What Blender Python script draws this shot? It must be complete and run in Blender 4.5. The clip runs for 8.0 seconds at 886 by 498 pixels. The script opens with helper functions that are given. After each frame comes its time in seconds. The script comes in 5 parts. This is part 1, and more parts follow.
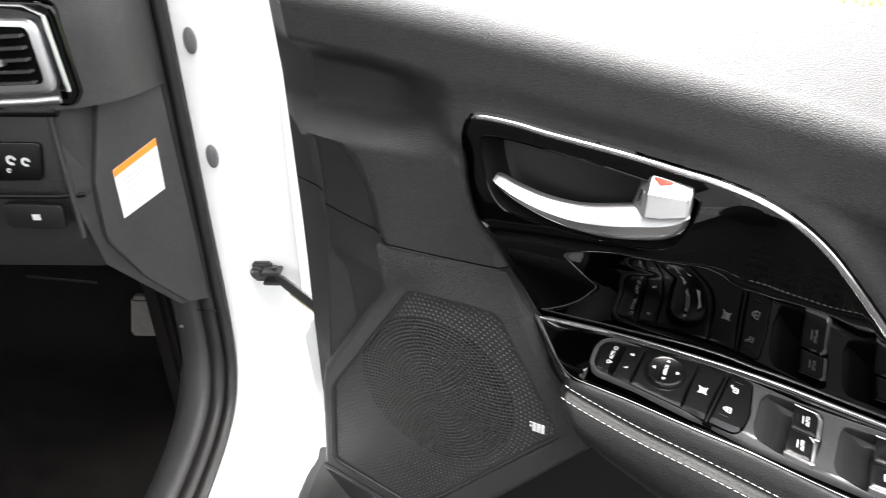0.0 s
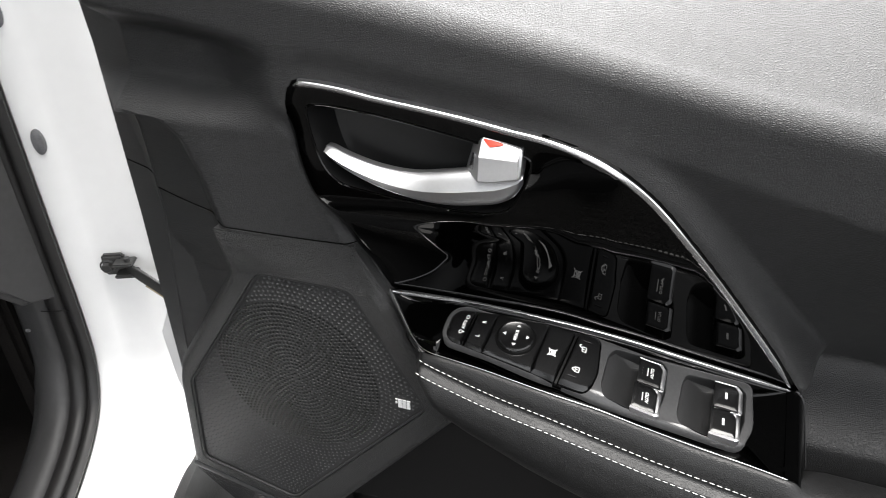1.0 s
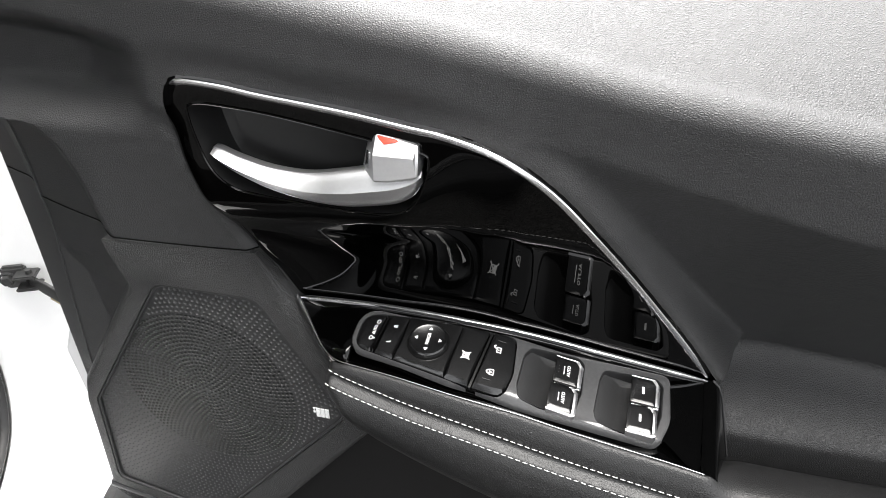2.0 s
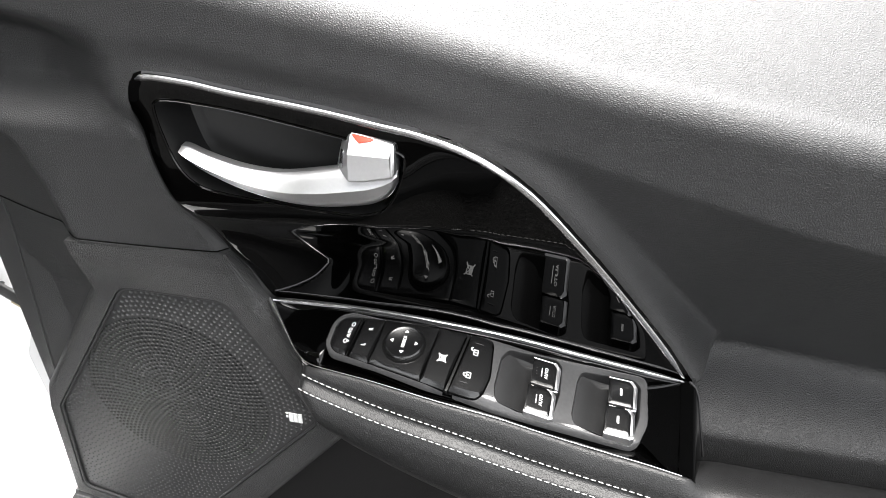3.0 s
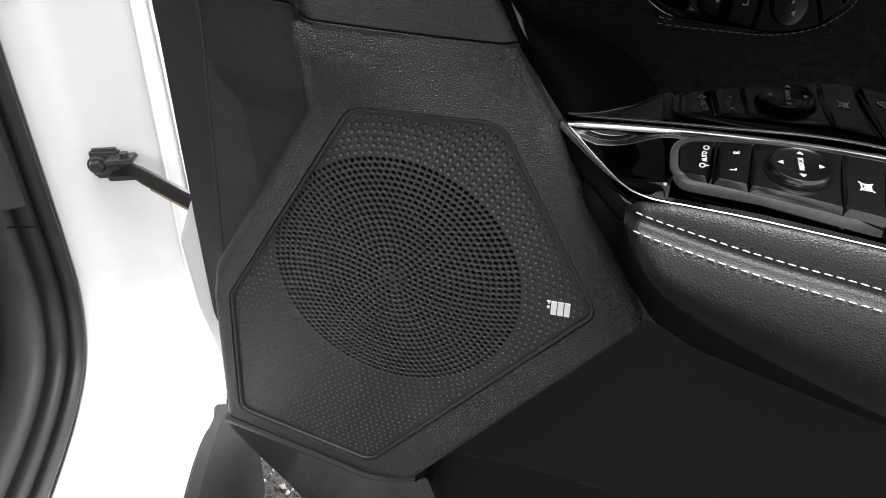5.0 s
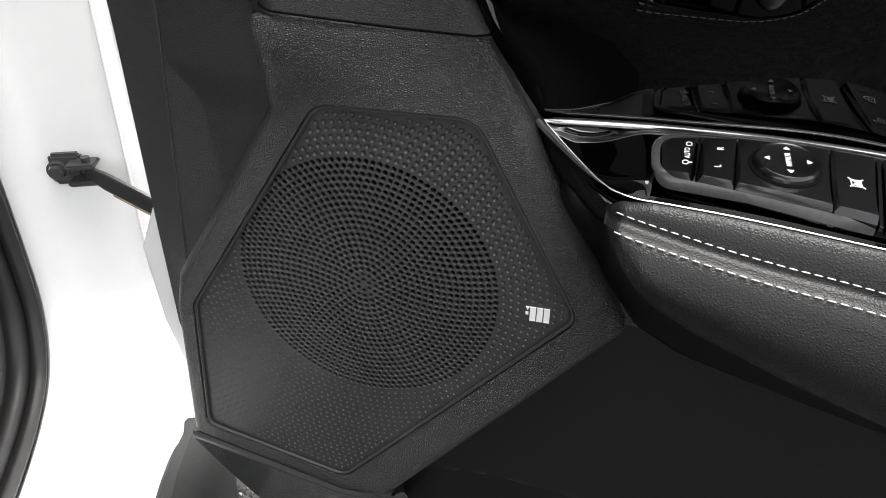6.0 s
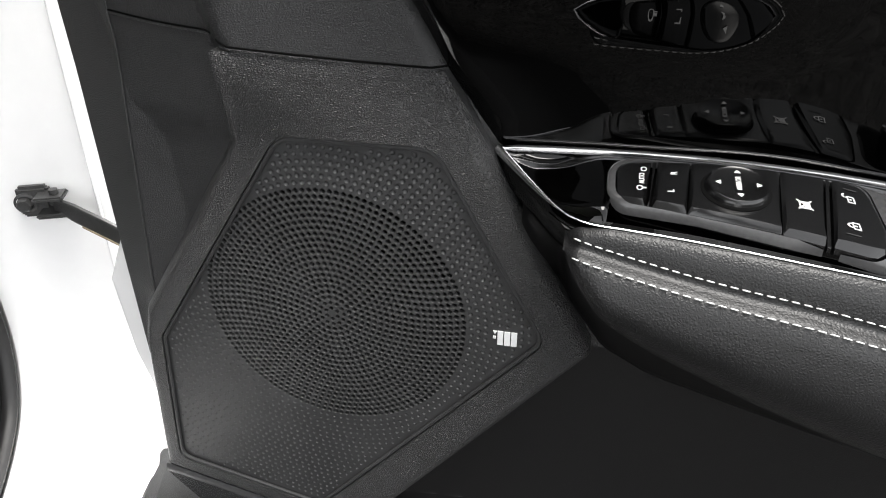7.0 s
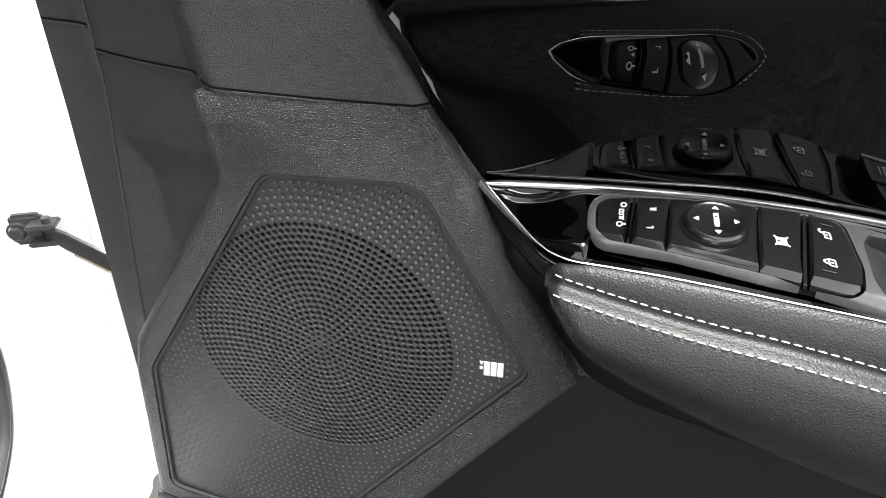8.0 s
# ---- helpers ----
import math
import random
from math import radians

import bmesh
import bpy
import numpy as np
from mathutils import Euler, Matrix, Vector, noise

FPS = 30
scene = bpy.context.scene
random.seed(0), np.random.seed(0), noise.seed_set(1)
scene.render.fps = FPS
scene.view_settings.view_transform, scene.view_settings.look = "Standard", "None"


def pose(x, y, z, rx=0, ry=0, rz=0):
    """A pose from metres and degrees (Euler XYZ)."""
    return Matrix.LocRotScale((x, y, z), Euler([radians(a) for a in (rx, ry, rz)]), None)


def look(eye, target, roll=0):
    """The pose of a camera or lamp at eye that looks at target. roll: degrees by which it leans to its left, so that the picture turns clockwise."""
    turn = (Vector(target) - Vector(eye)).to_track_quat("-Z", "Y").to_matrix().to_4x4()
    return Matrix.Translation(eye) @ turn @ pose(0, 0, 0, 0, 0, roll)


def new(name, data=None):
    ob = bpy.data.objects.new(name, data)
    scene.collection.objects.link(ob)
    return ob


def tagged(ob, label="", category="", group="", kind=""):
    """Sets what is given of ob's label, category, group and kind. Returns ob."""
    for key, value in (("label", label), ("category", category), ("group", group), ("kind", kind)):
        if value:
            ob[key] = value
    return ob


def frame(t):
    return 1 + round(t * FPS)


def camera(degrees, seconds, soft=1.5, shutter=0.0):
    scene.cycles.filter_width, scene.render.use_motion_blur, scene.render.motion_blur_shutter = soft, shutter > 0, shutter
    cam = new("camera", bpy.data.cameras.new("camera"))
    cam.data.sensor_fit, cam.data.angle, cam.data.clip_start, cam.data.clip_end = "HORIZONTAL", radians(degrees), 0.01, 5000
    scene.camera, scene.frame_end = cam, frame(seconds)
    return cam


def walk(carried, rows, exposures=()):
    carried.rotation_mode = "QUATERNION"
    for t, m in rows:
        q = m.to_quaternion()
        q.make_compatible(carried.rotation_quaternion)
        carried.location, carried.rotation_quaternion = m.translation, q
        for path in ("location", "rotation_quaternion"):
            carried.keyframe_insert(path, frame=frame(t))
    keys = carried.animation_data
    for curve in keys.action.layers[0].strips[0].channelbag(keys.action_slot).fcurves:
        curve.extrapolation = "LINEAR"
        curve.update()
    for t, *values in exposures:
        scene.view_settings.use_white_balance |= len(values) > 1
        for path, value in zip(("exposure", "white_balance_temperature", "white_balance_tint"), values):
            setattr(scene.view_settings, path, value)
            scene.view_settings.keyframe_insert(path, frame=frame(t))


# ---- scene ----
cam = camera(66.8, 8.0, soft=0.55, shutter=0.3)
PATH = [  # seconds, eye, yaw, pitch, roll
    (0, (0.0435, -0.0109, 1.0545), 28.12, -28.52, -1.16),
    (0.5, (0.0663, 0.0136, 1.0469), 22.69, -29.86, -0.81),
    (1, (0.0819, 0.0318, 1.0422), 19.28, -31.08, -0.86),
    (1.5, (0.0907, 0.0562, 1.0415), 16.46, -31.75, -0.64),
    (2, (0.1074, 0.0683, 1.0379), 14.70, -32.37, -0.94),
    (3.3, (0.1025, 0.0750, 1.0335), 11.70, -32.40, 0.63),
    (3.5, (0.1024, 0.0734, 1.0319), 14.07, -33.08, -0.35),
    (3.8, (0.0659, 0.0387, 1.0211), 16.81, -33.72, -1.50),
    (4, (0.0330, 0.0286, 1.0080), 18.42, -31.87, -1.72),
    (4.5, (-0.0512, 0.0588, 0.9307), 19.18, -31.74, -2.40),
    (5, (-0.0808, 0.1004, 0.8530), 16.09, -31.28, 0.31),
    (6.5, (-0.0774, 0.1194, 0.8419), 13.75, -30.51, 0.16),
    (7, (-0.0690, 0.1220, 0.8501), 12.89, -29.60, -0.27),
    (7.5, (-0.0672, 0.1249, 0.8562), 12.45, -28.77, -0.97),
    (8, (-0.0618, 0.1267, 0.8629), 12.79, -28.68, -0.71),
]


def aim(eye, yaw, pitch, roll):
    y, p = radians(yaw), radians(pitch)
    ahead = Vector((-math.sin(y) * math.cos(p), math.cos(y) * math.cos(p), math.sin(p)))
    return look(eye, Vector(eye) + ahead, roll)


walk(cam, [(t, aim(eye, yaw, pitch, roll)) for t, eye, yaw, pitch, roll in PATH], exposures=[(0, 2.95), (0.5, 2.5), (1.5, 2.5), (2, 2.9), (3.5, 3.25), (4, 2.8), (4.5, 2.42), (5, 2.6), (6.5, 2.6), (7.5, 3.2), (8, 3.5)])

# ---- light ----
world = bpy.data.worlds.new("sky")
scene.world = world
world.use_nodes = True
wn = world.node_tree
wn.nodes.clear()
sky = wn.nodes.new("ShaderNodeTexSky")
sky.sky_type = "NISHITA"
sky.sun_disc = False
sky.sun_elevation = radians(52)
sky.sun_rotation = radians(0)
sky.air_density, sky.dust_density, sky.ozone_density = 1.0, 4.0, 1.0
haze = wn.nodes.new("ShaderNodeHueSaturation")
haze.inputs["Saturation"].default_value = 0.08
back = wn.nodes.new("ShaderNodeBackground")
back.inputs["Strength"].default_value = 0.125
wout = wn.nodes.new("ShaderNodeOutputWorld")
wn.links.new(sky.outputs[0], haze.inputs["Color"])
wn.links.new(haze.outputs[0], back.inputs["Color"])
wn.links.new(back.outputs[0], wout.inputs["Surface"])

sun_data = bpy.data.lights.new("sun", "SUN")
sun_data.energy, sun_data.angle, sun_data.color = 1.25, radians(40), (1.0, 0.97, 0.93)
sun = new("sun", sun_data)
sun.matrix_world = look((0.30, 0.34, 3.2), (-0.05, 0.5, 0.7))


# ---- materials ----
def material(name, color, rough=0.5, metal=0.0, coat=0.0, spec=0.5, vary=0.15, vary_scale=30.0, rough_vary=0.1,
             grain=0.0, grain_size=0.0015, fine=0.0, fine_size=0.0004, tint=None, stretch=1.0):
    """A node material with two scales of colour change and, where asked for, a leather grain and a fine one."""
    m = bpy.data.materials.new(name)
    m.use_nodes = True
    nt = m.node_tree
    b = nt.nodes["Principled BSDF"]
    b.inputs["Metallic"].default_value = metal
    b.inputs["Specular IOR Level"].default_value = spec
    b.inputs["Coat Weight"].default_value = coat
    b.inputs["Coat Roughness"].default_value = 0.04
    co = nt.nodes.new("ShaderNodeTexCoord")
    big = nt.nodes.new("ShaderNodeTexNoise")
    big.inputs["Scale"].default_value = vary_scale
    big.inputs["Detail"].default_value = 6
    small = nt.nodes.new("ShaderNodeTexNoise")
    small.inputs["Scale"].default_value = vary_scale * 14
    small.inputs["Detail"].default_value = 4
    for n in (big, small):
        nt.links.new(co.outputs["Object"], n.inputs["Vector"])
    both = nt.nodes.new("ShaderNodeMath")
    both.operation = "ADD"
    nt.links.new(big.outputs[0], both.inputs[0])
    nt.links.new(small.outputs[0], both.inputs[1])
    ramp = nt.nodes.new("ShaderNodeMapRange")
    ramp.inputs["From Min"].default_value, ramp.inputs["From Max"].default_value = 0.7, 1.3
    nt.links.new(both.outputs[0], ramp.inputs["Value"])
    mix = nt.nodes.new("ShaderNodeMix")
    mix.data_type = "RGBA"
    low = [c * (1 - vary) for c in color]
    high = [min(1.0, c * (1 + vary)) for c in (tint or color)]
    mix.inputs[6].default_value = (*low, 1)
    mix.inputs[7].default_value = (*high, 1)
    nt.links.new(ramp.outputs[0], mix.inputs[0])
    nt.links.new(mix.outputs[2], b.inputs["Base Color"])
    rr = nt.nodes.new("ShaderNodeMapRange")
    rr.inputs["To Min"].default_value, rr.inputs["To Max"].default_value = max(0.0, rough * (1 - rough_vary)), min(1.0, rough * (1 + rough_vary))
    nt.links.new(big.outputs[0], rr.inputs["Value"])
    nt.links.new(rr.outputs[0], b.inputs["Roughness"])
    last = None
    if grain:
        warp = nt.nodes.new("ShaderNodeTexNoise")
        warp.inputs["Scale"].default_value = 0.7 / grain_size
        nt.links.new(co.outputs["Object"], warp.inputs["Vector"])
        add = nt.nodes.new("ShaderNodeMixRGB")
        add.blend_type = "ADD"
        add.inputs[0].default_value = grain_size * 0.9
        nt.links.new(co.outputs["Object"], add.inputs[1])
        nt.links.new(warp.outputs["Color"], add.inputs[2])
        cell = nt.nodes.new("ShaderNodeTexVoronoi")
        cell.feature = "DISTANCE_TO_EDGE"
        cell.inputs["Scale"].default_value = 1 / grain_size
        long = nt.nodes.new("ShaderNodeMapping")
        long.inputs["Rotation"].default_value = (0, radians(12), 0)
        long.inputs["Scale"].default_value = (1.0, 1.0, stretch)
        nt.links.new(add.outputs[0], long.inputs["Vector"])
        nt.links.new(long.outputs[0], cell.inputs["Vector"])
        soft_edge = nt.nodes.new("ShaderNodeMapRange")
        soft_edge.inputs["From Max"].default_value = 0.42
        soft_edge.interpolation_type = "SMOOTHSTEP"
        nt.links.new(cell.outputs["Distance"], soft_edge.inputs["Value"])
        bump = nt.nodes.new("ShaderNodeBump")
        bump.inputs["Strength"].default_value = grain
        bump.inputs["Distance"].default_value = grain_size * 0.4
        nt.links.new(soft_edge.outputs[0], bump.inputs["Height"])
        last = bump
    if fine:
        dust = nt.nodes.new("ShaderNodeTexNoise")
        dust.inputs["Scale"].default_value = 1 / fine_size
        dust.inputs["Detail"].default_value = 2
        nt.links.new(co.outputs["Object"], dust.inputs["Vector"])
        bump = nt.nodes.new("ShaderNodeBump")
        bump.inputs["Strength"].default_value = fine
        bump.inputs["Distance"].default_value = fine_size * 0.3
        nt.links.new(dust.outputs[0], bump.inputs["Height"])
        if last:
            nt.links.new(last.outputs[0], bump.inputs["Normal"])
        last = bump
    if last:
        nt.links.new(last.outputs[0], b.inputs["Normal"])
    return m


LEATHER = material("black_leather_grain", (0.031, 0.031, 0.0315), 0.46, spec=0.42, stretch=1.7, grain=0.5, grain_size=0.0017, fine=0.06, vary_scale=8)
PAD = material("armrest_leather", (0.0110, 0.0110, 0.0113), 0.43, spec=0.45, grain=0.26, grain_size=0.0016, fine=0.1, vary_scale=12)
PLASTIC = material("grained_black_plastic", (0.027, 0.027, 0.0275), 0.37, spec=0.6, stretch=1.6, grain=1.0, grain_size=0.0016, fine=0.15, vary_scale=12)
GRILLE = material("speaker_plastic", (0.033, 0.033, 0.0335), 0.45, spec=0.5, fine=0.12, vary_scale=20)
SMOOTH = material("smooth_black_plastic", (0.005, 0.0048, 0.005), 0.38, spec=0.25, fine=0.1, vary_scale=12)
LOWER = material("matt_black_lower_plastic", (0.0090, 0.0088, 0.0090), 0.45, spec=0.33, grain=0.12, grain_size=0.0014, fine=0.1, vary_scale=9)
CUP_BLACK = material("matt_black_cup", (0.008, 0.008, 0.0082), 0.45, spec=0.3, fine=0.1, vary_scale=20)
WELL = material("dark_grey_well", (0.022, 0.022, 0.0225), 0.38, fine=0.15, vary_scale=30)
# near-black for dark joints, and for shade painted into gaps and openings
SHADOW_GAP = material("joint_and_shade_black", (0.002, 0.002, 0.002), 0.9, spec=0.1)
GLOSS = material("piano_black", (0.0004, 0.0004, 0.0004), 0.02, coat=0.0, spec=0.36, vary=0.1, vary_scale=20)
SATIN = material("satin_grey_plastic", (0.050, 0.050, 0.051), 0.24, spec=0.6, fine=0.15, vary_scale=30)
KEY = material("switch_black", (0.004, 0.004, 0.0042), 0.22, spec=0.65, fine=0.1, vary_scale=60)
CHROME = material("bright_chrome", (0.88, 0.88, 0.89), 0.2, metal=1.0, vary=0.03)
SILVER = material("satin_silver", (0.74, 0.74, 0.75), 0.38, metal=1.0, fine=0.1, fine_size=0.0003, vary=0.03)
DULL = material("matt_silver_edge", (0.62, 0.62, 0.63), 0.33, metal=1.0, vary=0.04)
INK = material("white_legend", (0.82, 0.82, 0.82), 0.5, vary=0.04)
RED = material("red_mark", (0.75, 0.06, 0.03), 0.4, vary=0.05)
THREAD = material("white_thread", (0.72, 0.72, 0.71), 0.7, fine=0.5, fine_size=0.0003, vary=0.08, vary_scale=200)
WHITE = material("white_car_paint", (0.82, 0.82, 0.82), 0.3, coat=0.7, vary=0.015, vary_scale=4)
RUBBER = material("black_rubber", (0.010, 0.0095, 0.0095), 0.5, fine=0.25, vary_scale=20)
PLUG = material("grey_rubber_plug", (0.12, 0.12, 0.125), 0.6, fine=0.2)
STEEL = material("greasy_dark_steel", (0.05, 0.05, 0.05), 0.42, metal=0.35, vary=0.3, vary_scale=60, fine=0.2)
BRASS = material("worn_strap_edge", (0.42, 0.36, 0.24), 0.45, metal=0.6, vary=0.3, vary_scale=80)
TRIM_IN = material("interior_black_plastic", (0.036, 0.0355, 0.036), 0.46, grain=0.35, grain_size=0.0013, vary_scale=10)
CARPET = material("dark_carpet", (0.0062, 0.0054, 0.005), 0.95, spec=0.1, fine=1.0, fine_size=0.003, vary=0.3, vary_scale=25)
PEDAL = material("worn_pedal_rubber", (0.085, 0.078, 0.072), 0.7, fine=0.3, fine_size=0.001, vary=0.3)
PAPER = material("label_paper", (0.8, 0.8, 0.79), 0.5, vary=0.02)
ORANGE = material("label_orange", (0.9, 0.28, 0.03), 0.5, vary=0.03)
GREY_INK = material("label_print", (0.45, 0.45, 0.45), 0.6)
CLADDING = material("dark_grey_cladding", (0.013, 0.013, 0.0135), 0.6, spec=0.3, grain=0.35, grain_size=0.001, vary_scale=14)
# ground colour is lowered to stand in for shade behind the camera
GROUND = material("shade_darkened_asphalt", (0.015, 0.0147, 0.0143), 0.9, spec=0.2, vary=0.5, vary_scale=40, grain=1.0, grain_size=0.012, tint=(0.034, 0.033, 0.032))
STONE = material("grey_stone", (0.22, 0.21, 0.2), 0.85, vary=0.4, vary_scale=60, fine=0.5, fine_size=0.002)
GRASS = material("grass_green", (0.07, 0.16, 0.02), 0.7, vary=0.4, vary_scale=15, tint=(0.16, 0.26, 0.04))


# ---- helpers for meshes ----
from mathutils.geometry import delaunay_2d_cdt

PLACE = {}


def thing(name, base, label, category, group="", kind=""):
    e = new(name)
    e.empty_display_size = 0.05
    e.location = base
    PLACE[e.name] = Matrix.Translation(base)
    return tagged(e, label, category, group, kind)


def part(name, bm, mat, parent=None, label="", smooth=True, angle=35):
    bmesh.ops.recalc_face_normals(bm, faces=bm.faces)
    me = bpy.data.meshes.new(name)
    bm.to_mesh(me)
    bm.free()
    if smooth:
        me.polygons.foreach_set("use_smooth", [True] * len(me.polygons))
        me.set_sharp_from_angle(angle=radians(angle))
    me.materials.append(mat)
    ob = new(name, me)
    if parent:
        ob.parent = parent
        if parent.name in PLACE:
            ob.matrix_parent_inverse = PLACE[parent.name].inverted()
    return tagged(ob, label)


def spline(pts, n=8, closed=False):
    """Catmull-Rom through points of any dimension."""
    p = [np.array(q, float) for q in pts]
    out, m = [], len(p)
    for i in range(m if closed else m - 1):
        if closed:
            a, b, c, d = p[(i - 1) % m], p[i], p[(i + 1) % m], p[(i + 2) % m]
        else:
            b, c = p[i], p[i + 1]
            a = p[i - 1] if i else 2 * b - c
            d = p[i + 2] if i + 2 < m else 2 * c - b
        for k in range(n):
            t = k / n
            out.append(0.5 * (2 * b + (c - a) * t + (2 * a - 5 * b + 4 * c - d) * t * t + (3 * b - a - 3 * c + d) * t ** 3))
    if not closed:
        out.append(p[-1])
    return out


def rounded(pts, radii, seg=6):
    """A closed polygon with its corners rounded; radii: one number, or one for each corner."""
    out, m = [], len(pts)
    for i in range(m):
        r = radii[i] if isinstance(radii, (list, tuple)) else radii
        a, b, c = (np.array(pts[j % m], float) for j in (i - 1, i, i + 1))
        u, v = (a - b), (c - b)
        lu, lv = np.linalg.norm(u), np.linalg.norm(v)
        u, v = u / lu, v / lv
        half = math.acos(max(-1, min(1, float(u @ v)))) / 2
        cut = min(r / max(math.tan(half), 1e-3), lu * 0.48, lv * 0.48)
        s, e = b + u * cut, b + v * cut
        for k in range(seg + 1):
            t = k / seg
            out.append((1 - t) ** 2 * s + 2 * t * (1 - t) * b + t * t * e)
    return out


def inside(px, py, poly):
    """Which of the points lie in a polygon."""
    q = np.array(poly, float)
    hit = np.zeros(np.shape(px), bool)
    for (x0, y0), (x1, y1) in zip(q, np.roll(q, -1, 0)):
        if y0 != y1:
            hit ^= ((y0 > py) != (y1 > py)) & (px < (x1 - x0) * (py - y0) / (y1 - y0) + x0)
    return hit


def gap(px, py, poly):
    """Distance of points to a polygon's outline."""
    q = np.array(poly, float)
    best = np.full(np.shape(px), 1e9)
    for a, b in zip(q, np.roll(q, -1, 0)):
        d = b - a
        t = np.clip(((px - a[0]) * d[0] + (py - a[1]) * d[1]) / max(d @ d, 1e-12), 0, 1)
        best = np.minimum(best, np.hypot(px - a[0] - t * d[0], py - a[1] - t * d[1]))
    return best


def inset(poly, d):
    """A closed outline drawn in by d."""
    q = np.array(poly, float)
    area = np.sum(q[:, 0] * np.roll(q[:, 1], -1) - np.roll(q[:, 0], -1) * q[:, 1])
    e = np.roll(q, -1, 0) - np.roll(q, 1, 0)
    n = np.stack([-e[:, 1], e[:, 0]], 1) / np.maximum(np.linalg.norm(e, axis=1, keepdims=True), 1e-9)
    return q + n * d * (1 if area > 0 else -1)


def sheet(outline, surface, step, holes=(), depth=0.0, back=(0, 1, 0), folds=()):
    """A curved plate over a 2D outline: surface(u, v) gives the places. Its rim goes back by depth; folds are lines kept as edges."""
    outline = np.array(outline, float)
    lo, hi = outline.min(0), outline.max(0)
    gu, gv = np.meshgrid(np.arange(lo[0], hi[0], step), np.arange(lo[1], hi[1], step))
    gu = gu + step * 0.5 * (np.arange(gu.shape[0]) % 2)[:, None]
    gu, gv = gu.ravel(), gv.ravel()
    keep = inside(gu, gv, outline) & (gap(gu, gv, outline) > step * 0.5)
    for h in holes:
        keep &= ~inside(gu, gv, h) & (gap(gu, gv, h) > step * 0.5)
    pts = [Vector(p) for p in outline]
    edges = [(i, (i + 1) % len(outline)) for i in range(len(outline))]
    for h in holes:
        n0 = len(pts)
        pts += [Vector(p) for p in h]
        edges += [(n0 + i, n0 + (i + 1) % len(h)) for i in range(len(h))]
    for fold in folds:
        q = np.array(fold, float)
        keep &= gap(gu, gv, np.concatenate([q, q[::-1]])) > step * 0.35
        good = inside(q[:, 0], q[:, 1], outline) & (gap(q[:, 0], q[:, 1], outline) > step * 0.12)
        last = None
        for p, g in zip(q, good):
            if g:
                pts.append(Vector(p))
                if last is not None:
                    edges.append((last, len(pts) - 1))
            last = len(pts) - 1 if g else None
    pts += [Vector(p) for p in zip(gu[keep], gv[keep])]
    vs, es, fs, *_ = delaunay_2d_cdt(pts, edges, [], 0, 1e-7)
    arr = np.array([tuple(v) for v in vs])
    cen = np.array([arr[list(f)].mean(0) for f in fs])
    ok = inside(cen[:, 0], cen[:, 1], outline)
    for h in holes:
        ok &= ~inside(cen[:, 0], cen[:, 1], h)
    bm = bmesh.new()
    made = [bm.verts.new(surface(float(u), float(v))) for u, v in arr]
    for f, o in zip(fs, ok):
        if o:
            bm.faces.new([made[i] for i in f])
    bmesh.ops.delete(bm, geom=[v for v in bm.verts if not v.link_faces], context="VERTS")
    if depth:
        rim = [e for e in bm.edges if len(e.link_faces) == 1]
        got = bmesh.ops.extrude_edge_only(bm, edges=rim)["geom"]
        for v in got:
            if isinstance(v, bmesh.types.BMVert):
                v.co += Vector(back) * depth
    return bm


def solid(outline, place, height, bevel=0.0008, seg=3, base=0.0, crown=0.0):
    """A low block over a closed 2D outline: place(u, v, w) gives the places, w up to height, with rounded top edges."""
    bm = bmesh.new()
    rings = [(0.0, base), (0.0, height - bevel)]
    rings += [(bevel * (1 - math.cos(a)), height - bevel + bevel * math.sin(a)) for a in [math.pi / 2 * (k + 1) / seg for k in range(seg)]]
    made = []
    for d, w in rings:
        made.append([bm.verts.new(place(u, v, w)) for u, v in inset(outline, d)])
    n = len(outline)
    for a, b in zip(made, made[1:]):
        for i in range(n):
            bm.faces.new((a[i], a[(i + 1) % n], b[(i + 1) % n], b[i]))
    top = made[-1]
    c = np.mean(np.array(inset(outline, bevel)), 0)
    if crown:
        mid = bm.verts.new(place(c[0], c[1], height + crown))
        for i in range(n):
            bm.faces.new((top[i], top[(i + 1) % n], mid))
    else:
        bm.faces.new(top)
    bm.faces.new(list(reversed(made[0])))
    return bm


def sweep(path, section, up=(0, 0, 1), closed=False, cap=True):
    """section(k) gives the cross-section as (side, up) pairs at path point k (0 to 1)."""
    p = [Vector(q) for q in path]
    bm = bmesh.new()
    rings = []
    n = len(p)
    for i, q in enumerate(p):
        a = p[(i - 1) % n] if closed or i else q
        b = p[(i + 1) % n] if closed or i < n - 1 else q
        d = (b - a).normalized()
        side = d.cross(Vector(up)).normalized()
        top = side.cross(d)
        rings.append([bm.verts.new(q + side * s + top * w) for s, w in section(i / max(1, n - 1))])
    m = len(rings[0])
    for i in range(n if closed else n - 1):
        a, b = rings[i], rings[(i + 1) % n]
        for j in range(m):
            bm.faces.new((a[j], a[(j + 1) % m], b[(j + 1) % m], b[j]))
    if cap and not closed:
        bm.faces.new(rings[0])
        bm.faces.new(list(reversed(rings[-1])))
    return bm


def oval(a, b, n=10, power=1.0):
    return [(a * abs(math.cos(t)) ** power * math.copysign(1, math.cos(t)), b * abs(math.sin(t)) ** power * math.copysign(1, math.sin(t)))
            for t in [2 * math.pi * (k + 0.5) / n for k in range(n)]]


